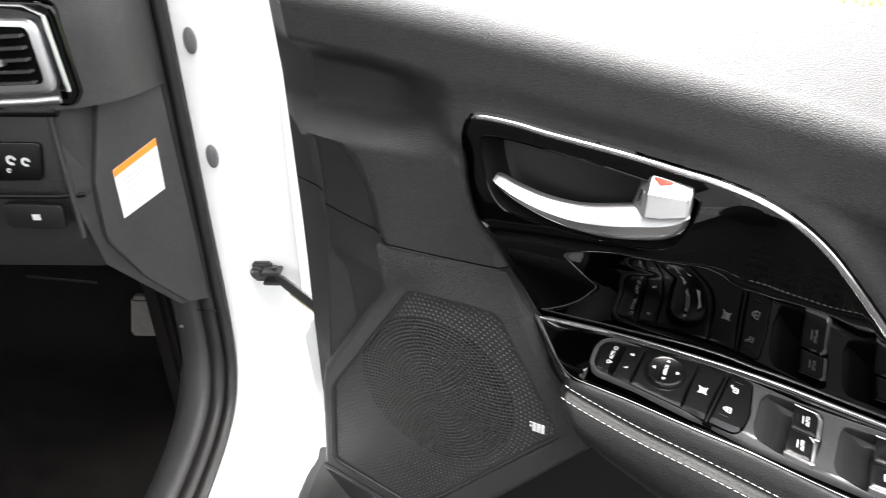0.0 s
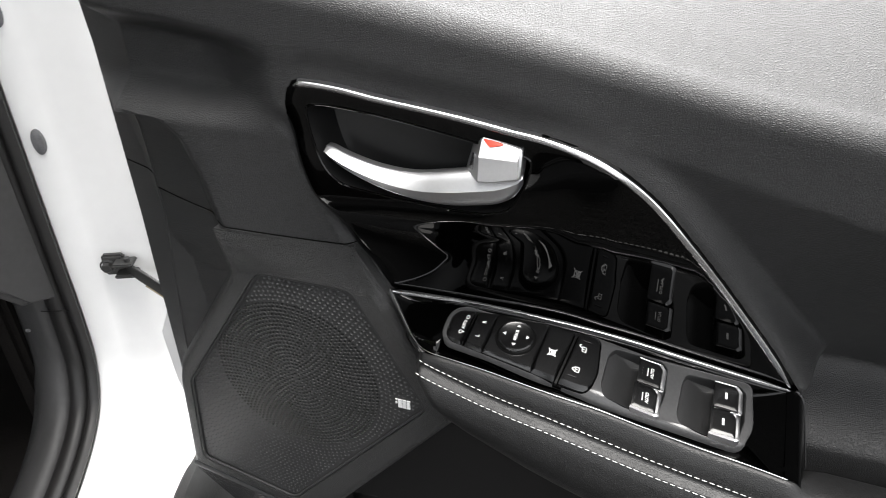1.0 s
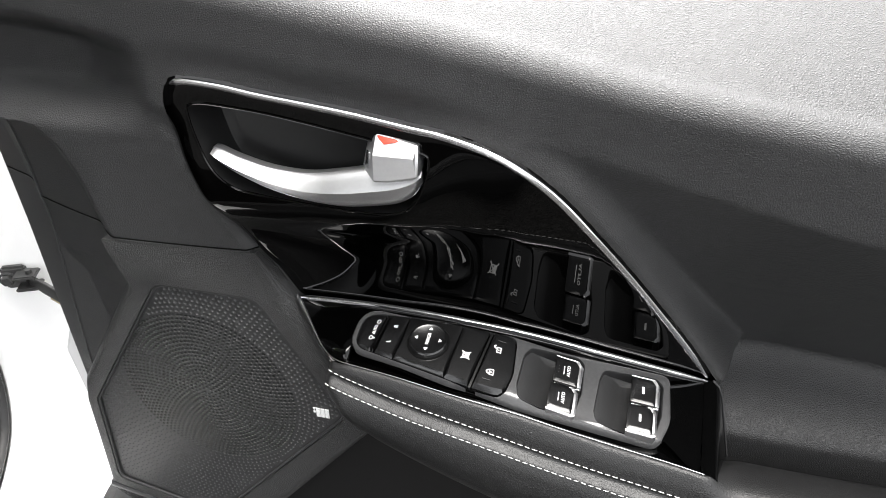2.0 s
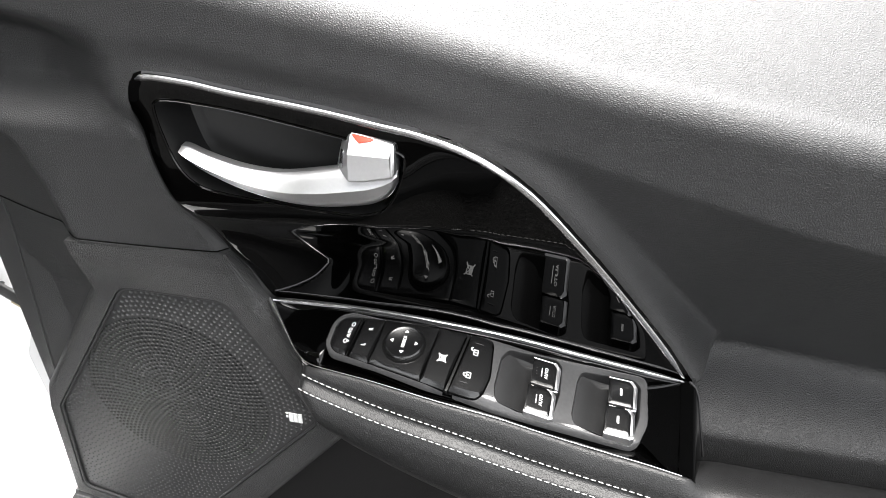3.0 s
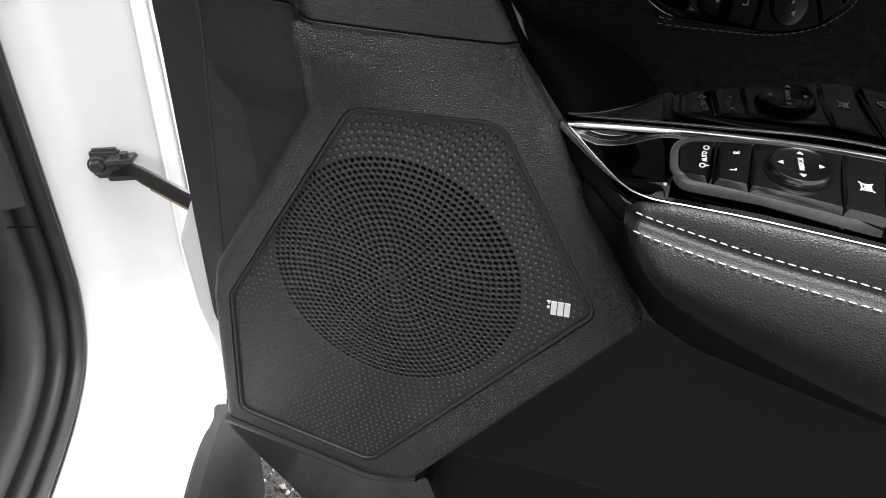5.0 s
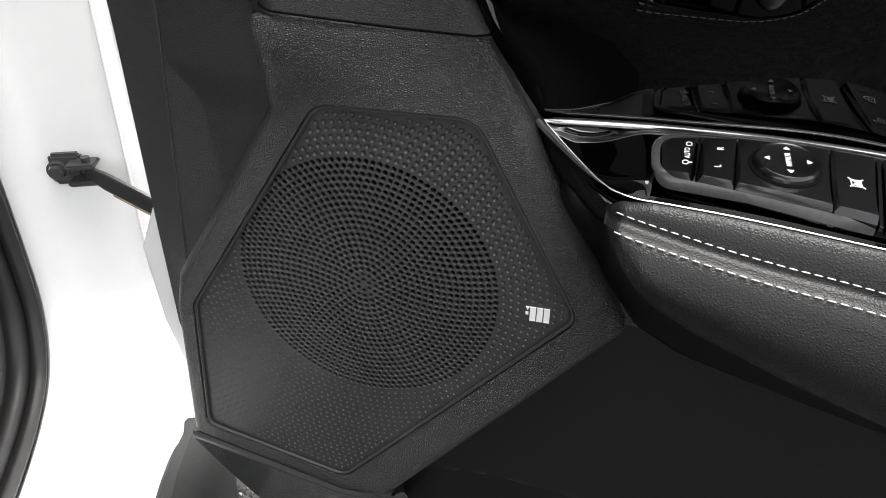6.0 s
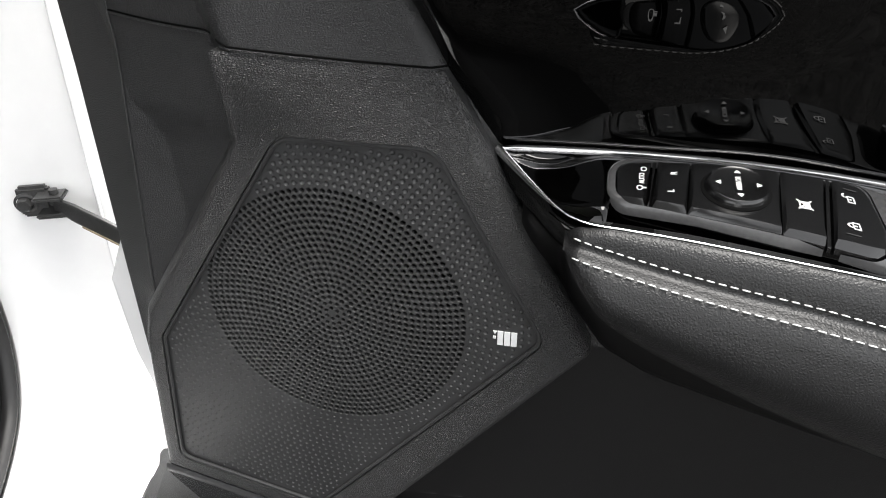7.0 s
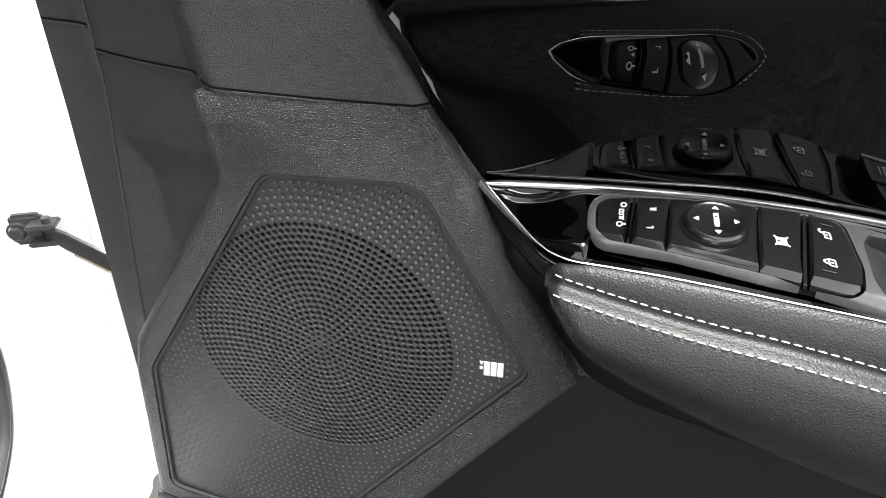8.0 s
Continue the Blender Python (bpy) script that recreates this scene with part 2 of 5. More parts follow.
def grid(rows, closed=False):
    """Quads over a table of places."""
    bm = bmesh.new()
    v = [[bm.verts.new(p) for p in r] for r in rows]
    for a, b in zip(v, v[1:]):
        m = len(a)
        for j in range(m if closed else m - 1):
            quad = (a[j], a[(j + 1) % m], b[(j + 1) % m], b[j])
            bm.faces.new(quad)
    return bm


def box(lo, hi, bevel=0.002, place=None):
    bm = bmesh.new()
    bmesh.ops.create_cube(bm, size=1)
    for v in bm.verts:
        v.co = Vector([l + (h - l) * (c + 0.5) for l, h, c in zip(lo, hi, v.co)])
    if bevel:
        bmesh.ops.bevel(bm, geom=bm.edges[:], offset=bevel, segments=2, affect="EDGES")
    if place:
        for v in bm.verts:
            v.co = place(*v.co)
    return bm


def smooth01(t):
    t = np.clip(t, 0, 1)
    return t * t * (3 - 2 * t)


def line(x, xs, ys):
    return np.interp(x, xs, ys)


def text_mesh(word, size):
    """A word in the built-in font as a flat mesh, centred."""
    cu = bpy.data.curves.new("legend", "FONT")
    cu.body, cu.size, cu.align_x, cu.align_y = word, size, "CENTER", "CENTER"
    cu.offset = size * 0.02
    ob = bpy.data.objects.new("legend", cu)
    scene.collection.objects.link(ob)
    me = bpy.data.meshes.new_from_object(ob.evaluated_get(bpy.context.evaluated_depsgraph_get()))
    bpy.data.objects.remove(ob)
    bm = bmesh.new()
    bm.from_mesh(me)
    bpy.data.meshes.remove(me)
    return bm


# ---- the door's inner panel ----
# The door stands along x, its inner face towards -y.
CROWN_X = (-0.45, -0.25, -0.10, 0.01, 0.13, 0.22, 0.50, 0.80)
CROWN_Z = (0.998, 0.978, 0.957, 0.939, 0.914, 0.900, 0.860, 0.840)


def crown_z(x):
    return line(x, CROWN_X, CROWN_Z)


def belt_z(x):
    return 0.983 - 0.09 * x


# upper edge of the gloss panel as (x, z), then its front edge and its foot
TRIM_TOP = [(-0.1653, 0.9003), (-0.1566, 0.9021), (-0.1309, 0.8997), (-0.1049, 0.8953), (-0.0515, 0.8885), (-0.014, 0.8828), (0.0143, 0.8787), (0.0424, 0.871),
            (0.0643, 0.8598), (0.0871, 0.841), (0.1148, 0.8083), (0.152, 0.76), (0.1808, 0.7226), (0.1997, 0.6960)]
FOOT = [(0.200, 0.6945), (0.170, 0.700), (0.130, 0.706), (0.070, 0.7155), (0.010, 0.7205), (-0.040, 0.721), (-0.080, 0.7205), (-0.116, 0.719)]
FRONT = [(-0.1175, 0.7195), (-0.1305, 0.742), (-0.1440, 0.763), (-0.156, 0.795), (-0.169, 0.838), (-0.176, 0.876), (-0.1755, 0.893), (-0.1716, 0.9004)]


# depth of the gloss panel by height: with a deep wave under the handle, and the flatter rear part
hollow_profile = np.array(spline([(0.68, 0.4638), (0.70, 0.4641), (0.72, 0.4637), (0.73, 0.4628), (0.74, 0.4616), (0.75, 0.4601), (0.76, 0.4582), (0.77, 0.4558), (0.78, 0.4520), (0.79, 0.4467),
                                  (0.80, 0.4401), (0.81, 0.4344), (0.82, 0.4312), (0.84, 0.4310), (0.86, 0.4325), (0.8825, 0.4332), (0.905, 0.4332), (0.93, 0.4332)], 8))
plain_profile = np.array(spline([(0.68, 0.4685), (0.70, 0.4672), (0.72, 0.4654), (0.74, 0.4626), (0.76, 0.4588), (0.78, 0.4541), (0.80, 0.4483), (0.82, 0.4422), (0.84, 0.4372), (0.86, 0.4340),
                                 (0.8825, 0.4322), (0.905, 0.4317), (0.93, 0.4318)], 8))


def gloss_y(x, z):
    """The gloss panel leans over its foot; towards the front it is hollow under the handle."""
    x = np.asarray(x)
    w = smooth01((0.0407 - x) / 0.0739)
    y = w * line(z, hollow_profile[:, 0], hollow_profile[:, 1]) + (1 - w) * line(z, plain_profile[:, 0], plain_profile[:, 1])
    bow = np.minimum(x, 0.06)
    return y - 0.0256 * bow - 0.262 * bow ** 2


def front_roll(x, z):
    """How far the gloss panel's edge is rolled: most along its front edge."""
    return smooth01((-0.105 - np.asarray(x)) / 0.02) * smooth01((0.886 - np.asarray(z)) / 0.03) * smooth01((np.asarray(z) - 0.722) / 0.03)


trim_line = spline(TRIM_TOP, 6)
foot_line = spline(FOOT, 6)
front_line = spline(FRONT, 6)
# the black edge goes 5 mm past the bright line
tl = np.array(trim_line)
tan = np.gradient(tl, axis=0)
nrm = np.stack([-tan[:, 1], tan[:, 0]], 1) / np.linalg.norm(tan, axis=1, keepdims=True)
outer_edge = tl + nrm * 0.0055
rest_of_edge = [np.array((-0.1716, 0.9004)), np.array((-0.1673, 0.9053)), np.array((-0.1620, 0.9072))] + list(outer_edge[8:]) + [np.array((0.2095, 0.692)), np.array((0.207, 0.686))] + [p - np.array((0, 0.006)) for p in foot_line[1:-1]]
# the opening in the inner panel; the gloss panel reaches behind its front edge
opening_outline = list(front_line[:-1]) + rest_of_edge
gloss_outline = [p - np.array((0.004, 0.004)) * float(front_roll(p[0] - 0.02, p[1])) for p in front_line[:-1]] + rest_of_edge
CUP = [(-0.158, 0.8793), (-0.1516, 0.8879), (-0.1205, 0.8861), (-0.0905, 0.8821), (-0.0298, 0.8717), (-0.0026, 0.8672), (0.0035, 0.8591), (-0.0055, 0.8323), (-0.0202, 0.8221),
       (-0.0537, 0.8206), (-0.1124, 0.8256), (-0.1375, 0.8319), (-0.1509, 0.8488)]
cup_outline = spline(CUP, 5, closed=True)

# speaker surround: outline in (x, z)
BEZEL = [(-0.1435, 0.7600), (-0.2620, 0.7700), (-0.2715, 0.712), (-0.356, 0.586), (-0.363, 0.560), (-0.374, 0.432), (-0.244, 0.400),
         (-0.2085, 0.4035), (-0.0530, 0.5960), (-0.1170, 0.716)]
bezel_outline = rounded(BEZEL, [0.002, 0.002, 0.02, 0.012, 0.012, 0.006, 0.012, 0.010, 0.007, 0.03], 6)
PLATE = [(-0.2385, 0.7215), (-0.1465, 0.7215), (-0.0805, 0.603), (-0.2415, 0.419), (-0.357, 0.446), (-0.3455, 0.566)]
plate_outline = rounded(PLATE, [0.020, 0.020, 0.014, 0.018, 0.012, 0.014], 7)
SPEAKER = (-0.2165, 0.6035)


def panel_y(x, z):
    """Depth of the inner panel below its rolled top edge."""
    x, z = np.asarray(x, float), np.asarray(z, float)
    cz = crown_z(x)
    crease = line(x, (-0.2, 0.05, 0.238, 0.6), (0.900, 0.885, 0.838, 0.770))
    y = 0.428 + (0.03 + 0.09 * smooth01(x / 0.1)) * np.maximum(cz - z, 0) + line(x, (-0.1, 0.05, 0.25), (0.20, 0.25, 0.50)) * np.maximum(crease - z, 0)
    # front column: its near side stays forward
    w = np.clip((-0.115 - x) / 0.135, 0, 1)
    y = y - w * 0.2 * np.clip(crease - z, 0, 0.17)
    # hollow under the top edge, forwards
    w2 = smooth01((-0.17 - x) / 0.09)
    y = y + 0.030 * w2 * smooth01(1 - np.maximum((z - cz + 0.062) / 0.024, (0.893 - z) / 0.034))
    # recess beside the column
    edge = line(z, (0.40, 0.60, 0.707, 0.762, 0.778, 0.815, 0.845, 0.861), (-0.332, -0.338, -0.257, -0.256, -0.262, -0.268, -0.279, -0.295))
    rec = smooth01((edge - x) / 0.020 + 0.5) * smooth01((0.864 - z) / 0.007)
    y = np.where(rec > 0, np.minimum(y + (0.010 + 0.27 * np.clip(edge - x, 0, 0.09)) * rec, np.maximum(y, 0.469)), y)
    # lower part behind the armrest and the pocket
    low = 0.466 + 0.08 * np.clip(0.60 - z, 0, 0.2)
    w3 = smooth01((0.69 - z) / 0.05) * smooth01((x + 0.30) / 0.1)
    y = y * (1 - w3) + np.minimum(y, low) * w3
    pocket = smooth01((0.418 - z - 0.10 * np.abs(x + 0.13)) / 0.02) * smooth01((x + 0.255) / 0.03)
    y = y + 0.055 * pocket
    # it closes up to the gloss panel's edge; along the front it ends in a rounded edge over a gap
    d = gap(x, z, opening_outline)
    front = np.where(x < -0.10, front_roll(x - 0.02, z), 0.0)
    near = smooth01(1 - d / (0.022 - 0.015 * front))
    inn = inside(x, z, opening_outline)
    lip = (gloss_y(x, z) + 0.0015) * (1 - front) + (y + 0.0065) * front
    y = y * (1 - near) + lip * near
    y = np.where(inn, lip + 0.06 * smooth01((d - 0.004 * (1 - front)) / (0.012 - 0.004 * front)), y)
    return turned(x, y, z)


EDGE_Z, EDGE_X = (0.50, 0.60, 0.74, 0.90, 0.97), (-0.395, -0.394, -0.3915, -0.393, -0.399)
FOLD_Z, FOLD_X = (0.50, 0.607, 0.669, 0.72, 0.783, 0.868, 0.94, 0.99), (-0.365, -0.358, -0.352, -0.347, -0.340, -0.333, -0.331, -0.336)


def turned(x, y, z):
    """The panel turns back at its front edge, from a fold to the edge."""
    end = line(z, EDGE_Z, EDGE_X)
    start = line(z, FOLD_Z, FOLD_X)
    t = np.clip((start - np.asarray(x)) / (start - end), 0, 1)
    return y + np.maximum(0.488 - y, 0) * t


def front_x(x, z):
    """Draws the front part of the panel in to its fold and its edge."""
    end, start = line(z, EDGE_Z, EDGE_X), line(z, FOLD_Z, FOLD_X)
    strip = start + (x + 0.348) * (end - start) / -0.061
    return np.where(x < -0.348, strip, np.where(x < -0.252, -0.252 + (x + 0.252) * (start + 0.252) / -0.096, x))


door = thing("open_car_door", (0.15, 0.52, 0.30), "open white car door with black grained leather-look inner panel", "car door")

xs = np.concatenate([np.linspace(-0.409, -0.348, 26)[:-1], np.linspace(-0.348, -0.252, 60), np.linspace(-0.249, 0.30, 158), np.linspace(0.31, 0.78, 40)])
rows = []
for k in range(14):  # the ledge under the window, from its far edge forwards
    t = k / 13
    r = []
    for x in xs:
        z = belt_z(x) + (crown_z(x) + 0.006 - belt_z(x)) * t
        x = float(front_x(x, z))
        r.append((x, float(turned(x, 0.548 + (0.4475 - 0.548) * t, z)), z))
    rows.append(r)
for k in range(1, 13):  # rolled edge
    t = k / 12
    r = []
    for x in xs:
        x = float(front_x(x, crown_z(x)))
        a = np.array((0.4475, crown_z(x) + 0.006))
        c = np.array((float(panel_y(x, crown_z(x) - 0.013)), crown_z(x) - 0.013))
        b = np.array((0.4280, crown_z(x) + 0.0010))
        q = (1 - t) ** 2 * a + 2 * t * (1 - t) * b + t * t * c
        r.append((x, float(turned(x, q[0], q[1])), q[1]))
    rows.append(r)
gx, gs = np.meshgrid(xs, np.linspace(0, 1, 235)[1:])
top_z = crown_z(gx) - 0.013
gz = top_z + (0.27 - top_z) * gs
gxx = np.maximum(front_x(gx, gz), line(gz, (0.27, 0.33, 0.42, 0.50, 0.60), (-0.27, -0.335, -0.381, -0.393, -0.410)))
gy = panel_y(gxx, gz)
deep2 = inside(gxx, gz, inset(bezel_outline, 0.004))
gy = np.where(deep2, 0.485, gy)
for i in range(gx.shape[0]):
    rows.append([(gxx[i, j], gy[i, j], gz[i, j]) for j in range(gx.shape[1])])
cut_row = next(i for i, r in enumerate(rows) if r[120][2] < 0.60)
cut_col = int(np.searchsorted(xs, -0.25))
bm = grid(rows[:cut_row + 1])
bm_low = grid([r[:cut_col + 1] for r in rows[cut_row:]])
low_me = bpy.data.meshes.new("front_strip")
bm_low.to_mesh(low_me)
bm_low.free()
bm.from_mesh(low_me)
bpy.data.meshes.remove(low_me)
bmesh.ops.remove_doubles(bm, verts=bm.verts[:], dist=1e-6)
part("inner_panel", bm, LEATHER, door, "black panel with leather grain and rolled top edge", angle=32)
part("lower_panel", grid([r[cut_col:] for r in rows[cut_row:]]), LOWER, door, "smooth black lower panel with a pocket", angle=32)

# painted metal shell behind the panel
shell = [(-0.404, 0.955), (-0.405, 0.62), (-0.424, 0.57), (-0.420, 0.50), (-0.402, 0.42), (-0.34, 0.30), (-0.25, 0.262), (0.76, 0.26), (0.79, 0.30), (0.79, 0.875)]
shell_out = rounded(shell, [0.004, 0.02, 0.02, 0.02, 0.03, 0.03, 0.03, 0.02, 0.02, 0.004], 4)
part("door_shell", solid(shell_out, lambda u, v, w: (u, 0.61 - w, v), 0.05, 0.006), WHITE, door, "white painted metal door shell")
edge_out = rounded([(-0.397, 0.955), (-0.400, 0.62), (-0.424, 0.57), (-0.420, 0.50), (-0.402, 0.42), (-0.385, 0.395), (-0.36, 0.43), (-0.36, 0.955)], 0.008, 3)
part("hinge_edge", solid(edge_out, lambda u, v, w: (u, 0.565 - w, v), 0.066, 0.005), WHITE, door, "white painted hinge edge")


def joint(points):
    """A dark joint line in the panel with a raised lower lip."""
    gap_path = [(x, float(panel_y(x, z)) - 0.0002, z) for x, z in points]
    lip_path = [(x, float(panel_y(x, z - 0.0012)) + 0.0002, z - 0.0012) for x, z in points]
    part("seam", sweep(gap_path, lambda k: oval(0.0006, 0.0006, 8), up=(0, 1, 0)), SHADOW_GAP, door)
    part("seam_lip", sweep(lip_path, lambda k: oval(0.0008, 0.0011, 8), up=(0, 1, 0)), PLASTIC, door)


joint(spline([(-0.2595, 0.7745), (-0.256, 0.7727), (-0.2444, 0.7711), (-0.190, 0.7652), (-0.150, 0.7617), (-0.1440, 0.7612)], 8))
joint(spline([(-0.3395, 0.7815), (-0.305, 0.7785), (-0.264, 0.7770)], 8))
joint(spline([(-0.343, 0.7945), (-0.367, 0.7940), (-0.390, 0.7935)], 6))

part("fold_bead", sweep([(float(line(z, FOLD_Z, FOLD_X)), float(panel_y(line(z, FOLD_Z, FOLD_X), z)) - 0.0004, z) for z in np.linspace(0.86, 0.50, 60)], lambda k: oval(0.0008, 0.0008, 6), up=(0, 1, 0)), LEATHER, door)

# ---- speaker surround and grille ----
def surround_y(x, z):
    """Flat face with a rolled edge; its top meets the column."""
    edge = 0.0085 * max(0.0, 1 - float(gap(np.float64(x), np.float64(z), bezel_outline)) / 0.0090) ** 2 * smooth01((0.757 - z) / 0.02)
    blend = smooth01((z - 0.715) / 0.046)
    return float(0.4465 + edge + blend * (line(x, (-0.259, -0.145), (0.4325, 0.4540)) - 0.4465))


part("speaker_surround", sheet(bezel_outline, lambda x, z: (x, surround_y(x, z), z), 0.005, [plate_outline], 0.03,
     folds=[[tuple(p) for p in np.concatenate([q, q[:1]])] for q in (inset(bezel_outline, 0.0015), inset(bezel_outline, 0.0035), inset(bezel_outline, 0.0060), inset(bezel_outline, 0.0090))]), PLASTIC, door,
     "black grained frame round the loudspeaker")

# chin under the surround: turns under and ends at the door pocket
CHIN_T = (0.0, 0.03, 0.08, 0.16, 0.35, 0.65, 1.0)
chin = []
for t in [0.0, 0.015, 0.03, 0.045, 0.06, 0.08, 0.10, 0.13, 0.16] + [0.16 + 0.84 * k / 18 for k in range(1, 19)]:
    left = line(t, CHIN_T, (-0.3725, -0.3742, -0.3745, -0.3735, -0.364, -0.345, -0.315))
    y = line(t, CHIN_T, (0.4640, 0.4500, 0.4482, 0.4535, 0.470, 0.488, 0.500))
    drop = line(t, CHIN_T, (-0.004, -0.0015, 0.004, 0.018, 0.065, 0.120, 0.190))
    row = []
    for j in range(25):
        q = j / 24
        x = left + (-0.205 - left) * q
        top = line(x, (-0.374, -0.245, -0.205), (0.431, 0.400, 0.4055))
        row.append((x, y + 0.02 * smooth01((x + 0.232) / 0.025) * smooth01(t / 0.3), top - drop * (1 - 0.25 * q)))
    chin.append(row)
part("lower_chin", grid(chin), SATIN, door, "smooth black lower edge of the panel", angle=50)

speaker = thing("speaker_grille", (-0.2165, 0.45, 0.43), "black perforated loudspeaker grille set in the door", "speaker grille")
pitch, rings_n = 0.00405, 21
R_HOLES = pitch * (rings_n + 0.5)
SWIRL = radians(22) / rings_n


def polar(r, a):
    return (SPEAKER[0] + r * math.cos(a), SPEAKER[1] + r * math.sin(a))


def dish(x, z):
    """The plate bulges very slightly."""
    r2 = (x - SPEAKER[0]) ** 2 + (z - SPEAKER[1]) ** 2
    return 0.4502 - 0.0012 * max(0.0, 1 - r2 / 0.0075)


def octagon(c, r):
    return [(c[0] + r * math.cos(t), c[1] + r * math.sin(t)) for t in [math.pi / 4 * (j + 0.5) for j in range(8)]]


# holes in rings of six times the ring's number, turned a little further ring by ring
holes = []
for n in range(1, rings_n + 1):
    for k in range(6 * n):
        holes.append((polar(n * pitch, 2 * math.pi * (k + 0.5 * (n % 2)) / (6 * n) + SWIRL * n), 0.00182 if n > 2 else 0.0015))
# dimples: rings of even spacing
dimples = []
border = inset(plate_outline, 0.0050)
for n in range(30):
    r = R_HOLES + 0.0030 + 0.0044 * n
    count = int(2 * math.pi * r / 0.0050)
    for k in range(count):
        c = polar(r, 2 * math.pi * (k + 0.5 * (n % 2)) / count + 0.3)
        if inside(np.float64(c[0]), np.float64(c[1]), border) and not (abs(c[0] + 0.1065) < 0.0088 and abs(c[1] - 0.6015) < 0.0075):
            dimples.append((c, 0.0012 + 0.0006 * float(smooth01((c[1] - 0.50) / 0.2))))
frame_line = [tuple(p) for p in inset(plate_outline, 0.0012)]
pts = [Vector(p) for p in frame_line]
edges = [(i, (i + 1) % len(frame_line)) for i in range(len(frame_line))]
for c, r in holes + dimples:
    n0 = len(pts)
    pts += [Vector(p) for p in octagon(c, r)]
    edges += [(n0 + j, n0 + (j + 1) % 8) for j in range(8)]
n_rim, n_all = len(frame_line), len(pts)
vs, es, fs, ov, *_ = delaunay_2d_cdt(pts, edges, [], 0, 1e-7)
src = [o[0] if o else -1 for o in ov]
bm = bmesh.new()
made = [bm.verts.new((v.x, dish(v.x, v.y), v.y)) for v in vs]
cen = np.array([np.mean([tuple(vs[i]) for i in f], 0) for f in fs])
ok = inside(cen[:, 0], cen[:, 1], frame_line)
for f, good in zip(fs, ok):
    ids = [src[i] for i in f]
    holes_of = {(i - n_rim) // 8 for i in ids if n_rim <= i < n_all}
    if good and not (len(holes_of) == 1 and all(n_rim <= i < n_all for i in ids)):
        bm.faces.new([made[i] for i in f])
rim_of = [made[i] for i in range(len(vs)) if 0 <= src[i] < n_rim]
rim_set = set(rim_of)
got = bmesh.ops.extrude_edge_only(bm, edges=[e for e in bm.edges if len(e.link_faces) == 1 and e.verts[0] in rim_set and e.verts[1] in rim_set])["geom"]
for v in got:
    if isinstance(v, bmesh.types.BMVert):
        v.co.y += 0.0026


def bowl(bm, c, steps, floor):
    """A round pit: steps are (radius, depth) pairs from the plate's face inwards."""
    rings = [[bm.verts.new((x, dish(x, z) + d, z)) for x, z in octagon(c, r)] for r, d in steps]
    for a, b in zip(rings, rings[1:]):
        for j in range(8):
            bm.faces.new((a[j], b[j], b[(j + 1) % 8], a[(j + 1) % 8]))
    if floor:
        bm.faces.new(list(reversed(rings[-1])))


for c, r in holes:
    bowl(bm, c, ((r, 0.0), (r * 0.92, 0.00025), (r * 0.82, 0.0008), (r * 0.80, 0.0030)), False)
plate_me = bpy.data.meshes.new("grille_plate")
bm.to_mesh(plate_me)
bm.free()
plate_me.polygons.foreach_set("use_smooth", [True] * len(plate_me.polygons))
plate_me.set_sharp_from_angle(angle=radians(60))
plate_me.materials.append(GRILLE)
grille_plate = new("grille_plate", plate_me)
grille_plate.parent = speaker
grille_plate.matrix_parent_inverse = PLACE[speaker.name].inverted()
tagged(grille_plate, "black plate with fine round holes")
bm = bmesh.new()
for c, r in dimples:
    bowl(bm, c, ((r, 0.0), (r * 0.90, r * 0.20), (r * 0.66, r * 0.48), (r * 0.3, r * 0.66)), True)
pits_me = bpy.data.meshes.new("dimple_field")
bm.to_mesh(pits_me)
bm.free()
pits_me.polygons.foreach_set("use_smooth", [True] * len(pits_me.polygons))
pits_me.materials.append(GRILLE)
pits = new("dimple_field", pits_me)
pits.parent = speaker
pits.matrix_parent_inverse = PLACE[speaker.name].inverted()
tagged(pits, kind="stuff")
# near-black sheet: the darkness behind the holes is put into its colour
part("backing", sheet([polar(R_HOLES + 0.004, 2 * math.pi * k / 40) for k in range(40)], lambda x, z: (x, 0.466, z), 0.03), SHADOW_GAP, speaker)
# raised rim of the plate
rim_path = [(x, 0.4485, z) for x, z in inset(plate_outline, 0.0016)]
part("rim", sweep(rim_path, lambda k: oval(0.0014, 0.0012, 8), up=(0, 1, 0), closed=True), GRILLE, speaker)
# maker's badge as plain white blocks
badge = [[(-0.1131, 0.6062), (-0.1107, 0.6060), (-0.1119, 0.6036)], [(-0.1130, 0.6022), (-0.1112, 0.6022), (-0.1112, 0.6004), (-0.1130, 0.6004)]]
badge += [[(x, 0.6062), (x + 0.0036, 0.6062), (x + 0.0036, 0.5962), (x, 0.5962)] for x in (-0.1104, -0.1062, -0.1020)]
for shape in badge:
    part("badge_block", solid(shape, lambda u, v, w: (u, 0.4503 - w, v), 0.0011, 0.0002, 1), INK, speaker, "white badge block")

# ---- gloss black panel, bright lines ----
gloss = thing("gloss_trim", (0.0, 0.46, 0.70), "piano-black curved door trim edged with bright chrome", "door trim")


def gloss_skin(x, z):
    """The panel's face; its edge is rounded over."""
    d = float(gap(np.float64(x), np.float64(z), gloss_outline))
    return (x, float(gloss_y(x, z)) + 0.0022 * max(0.0, 1 - d / 0.009) ** 2 + 0.010 * float(front_roll(x, z)) * max(0.0, 1 - d / 0.016) ** 2, z)


part("gloss_panel", sheet(gloss_outline, gloss_skin, 0.004, [cup_outline], 0.02), GLOSS, gloss, "glossy black panel", angle=50)


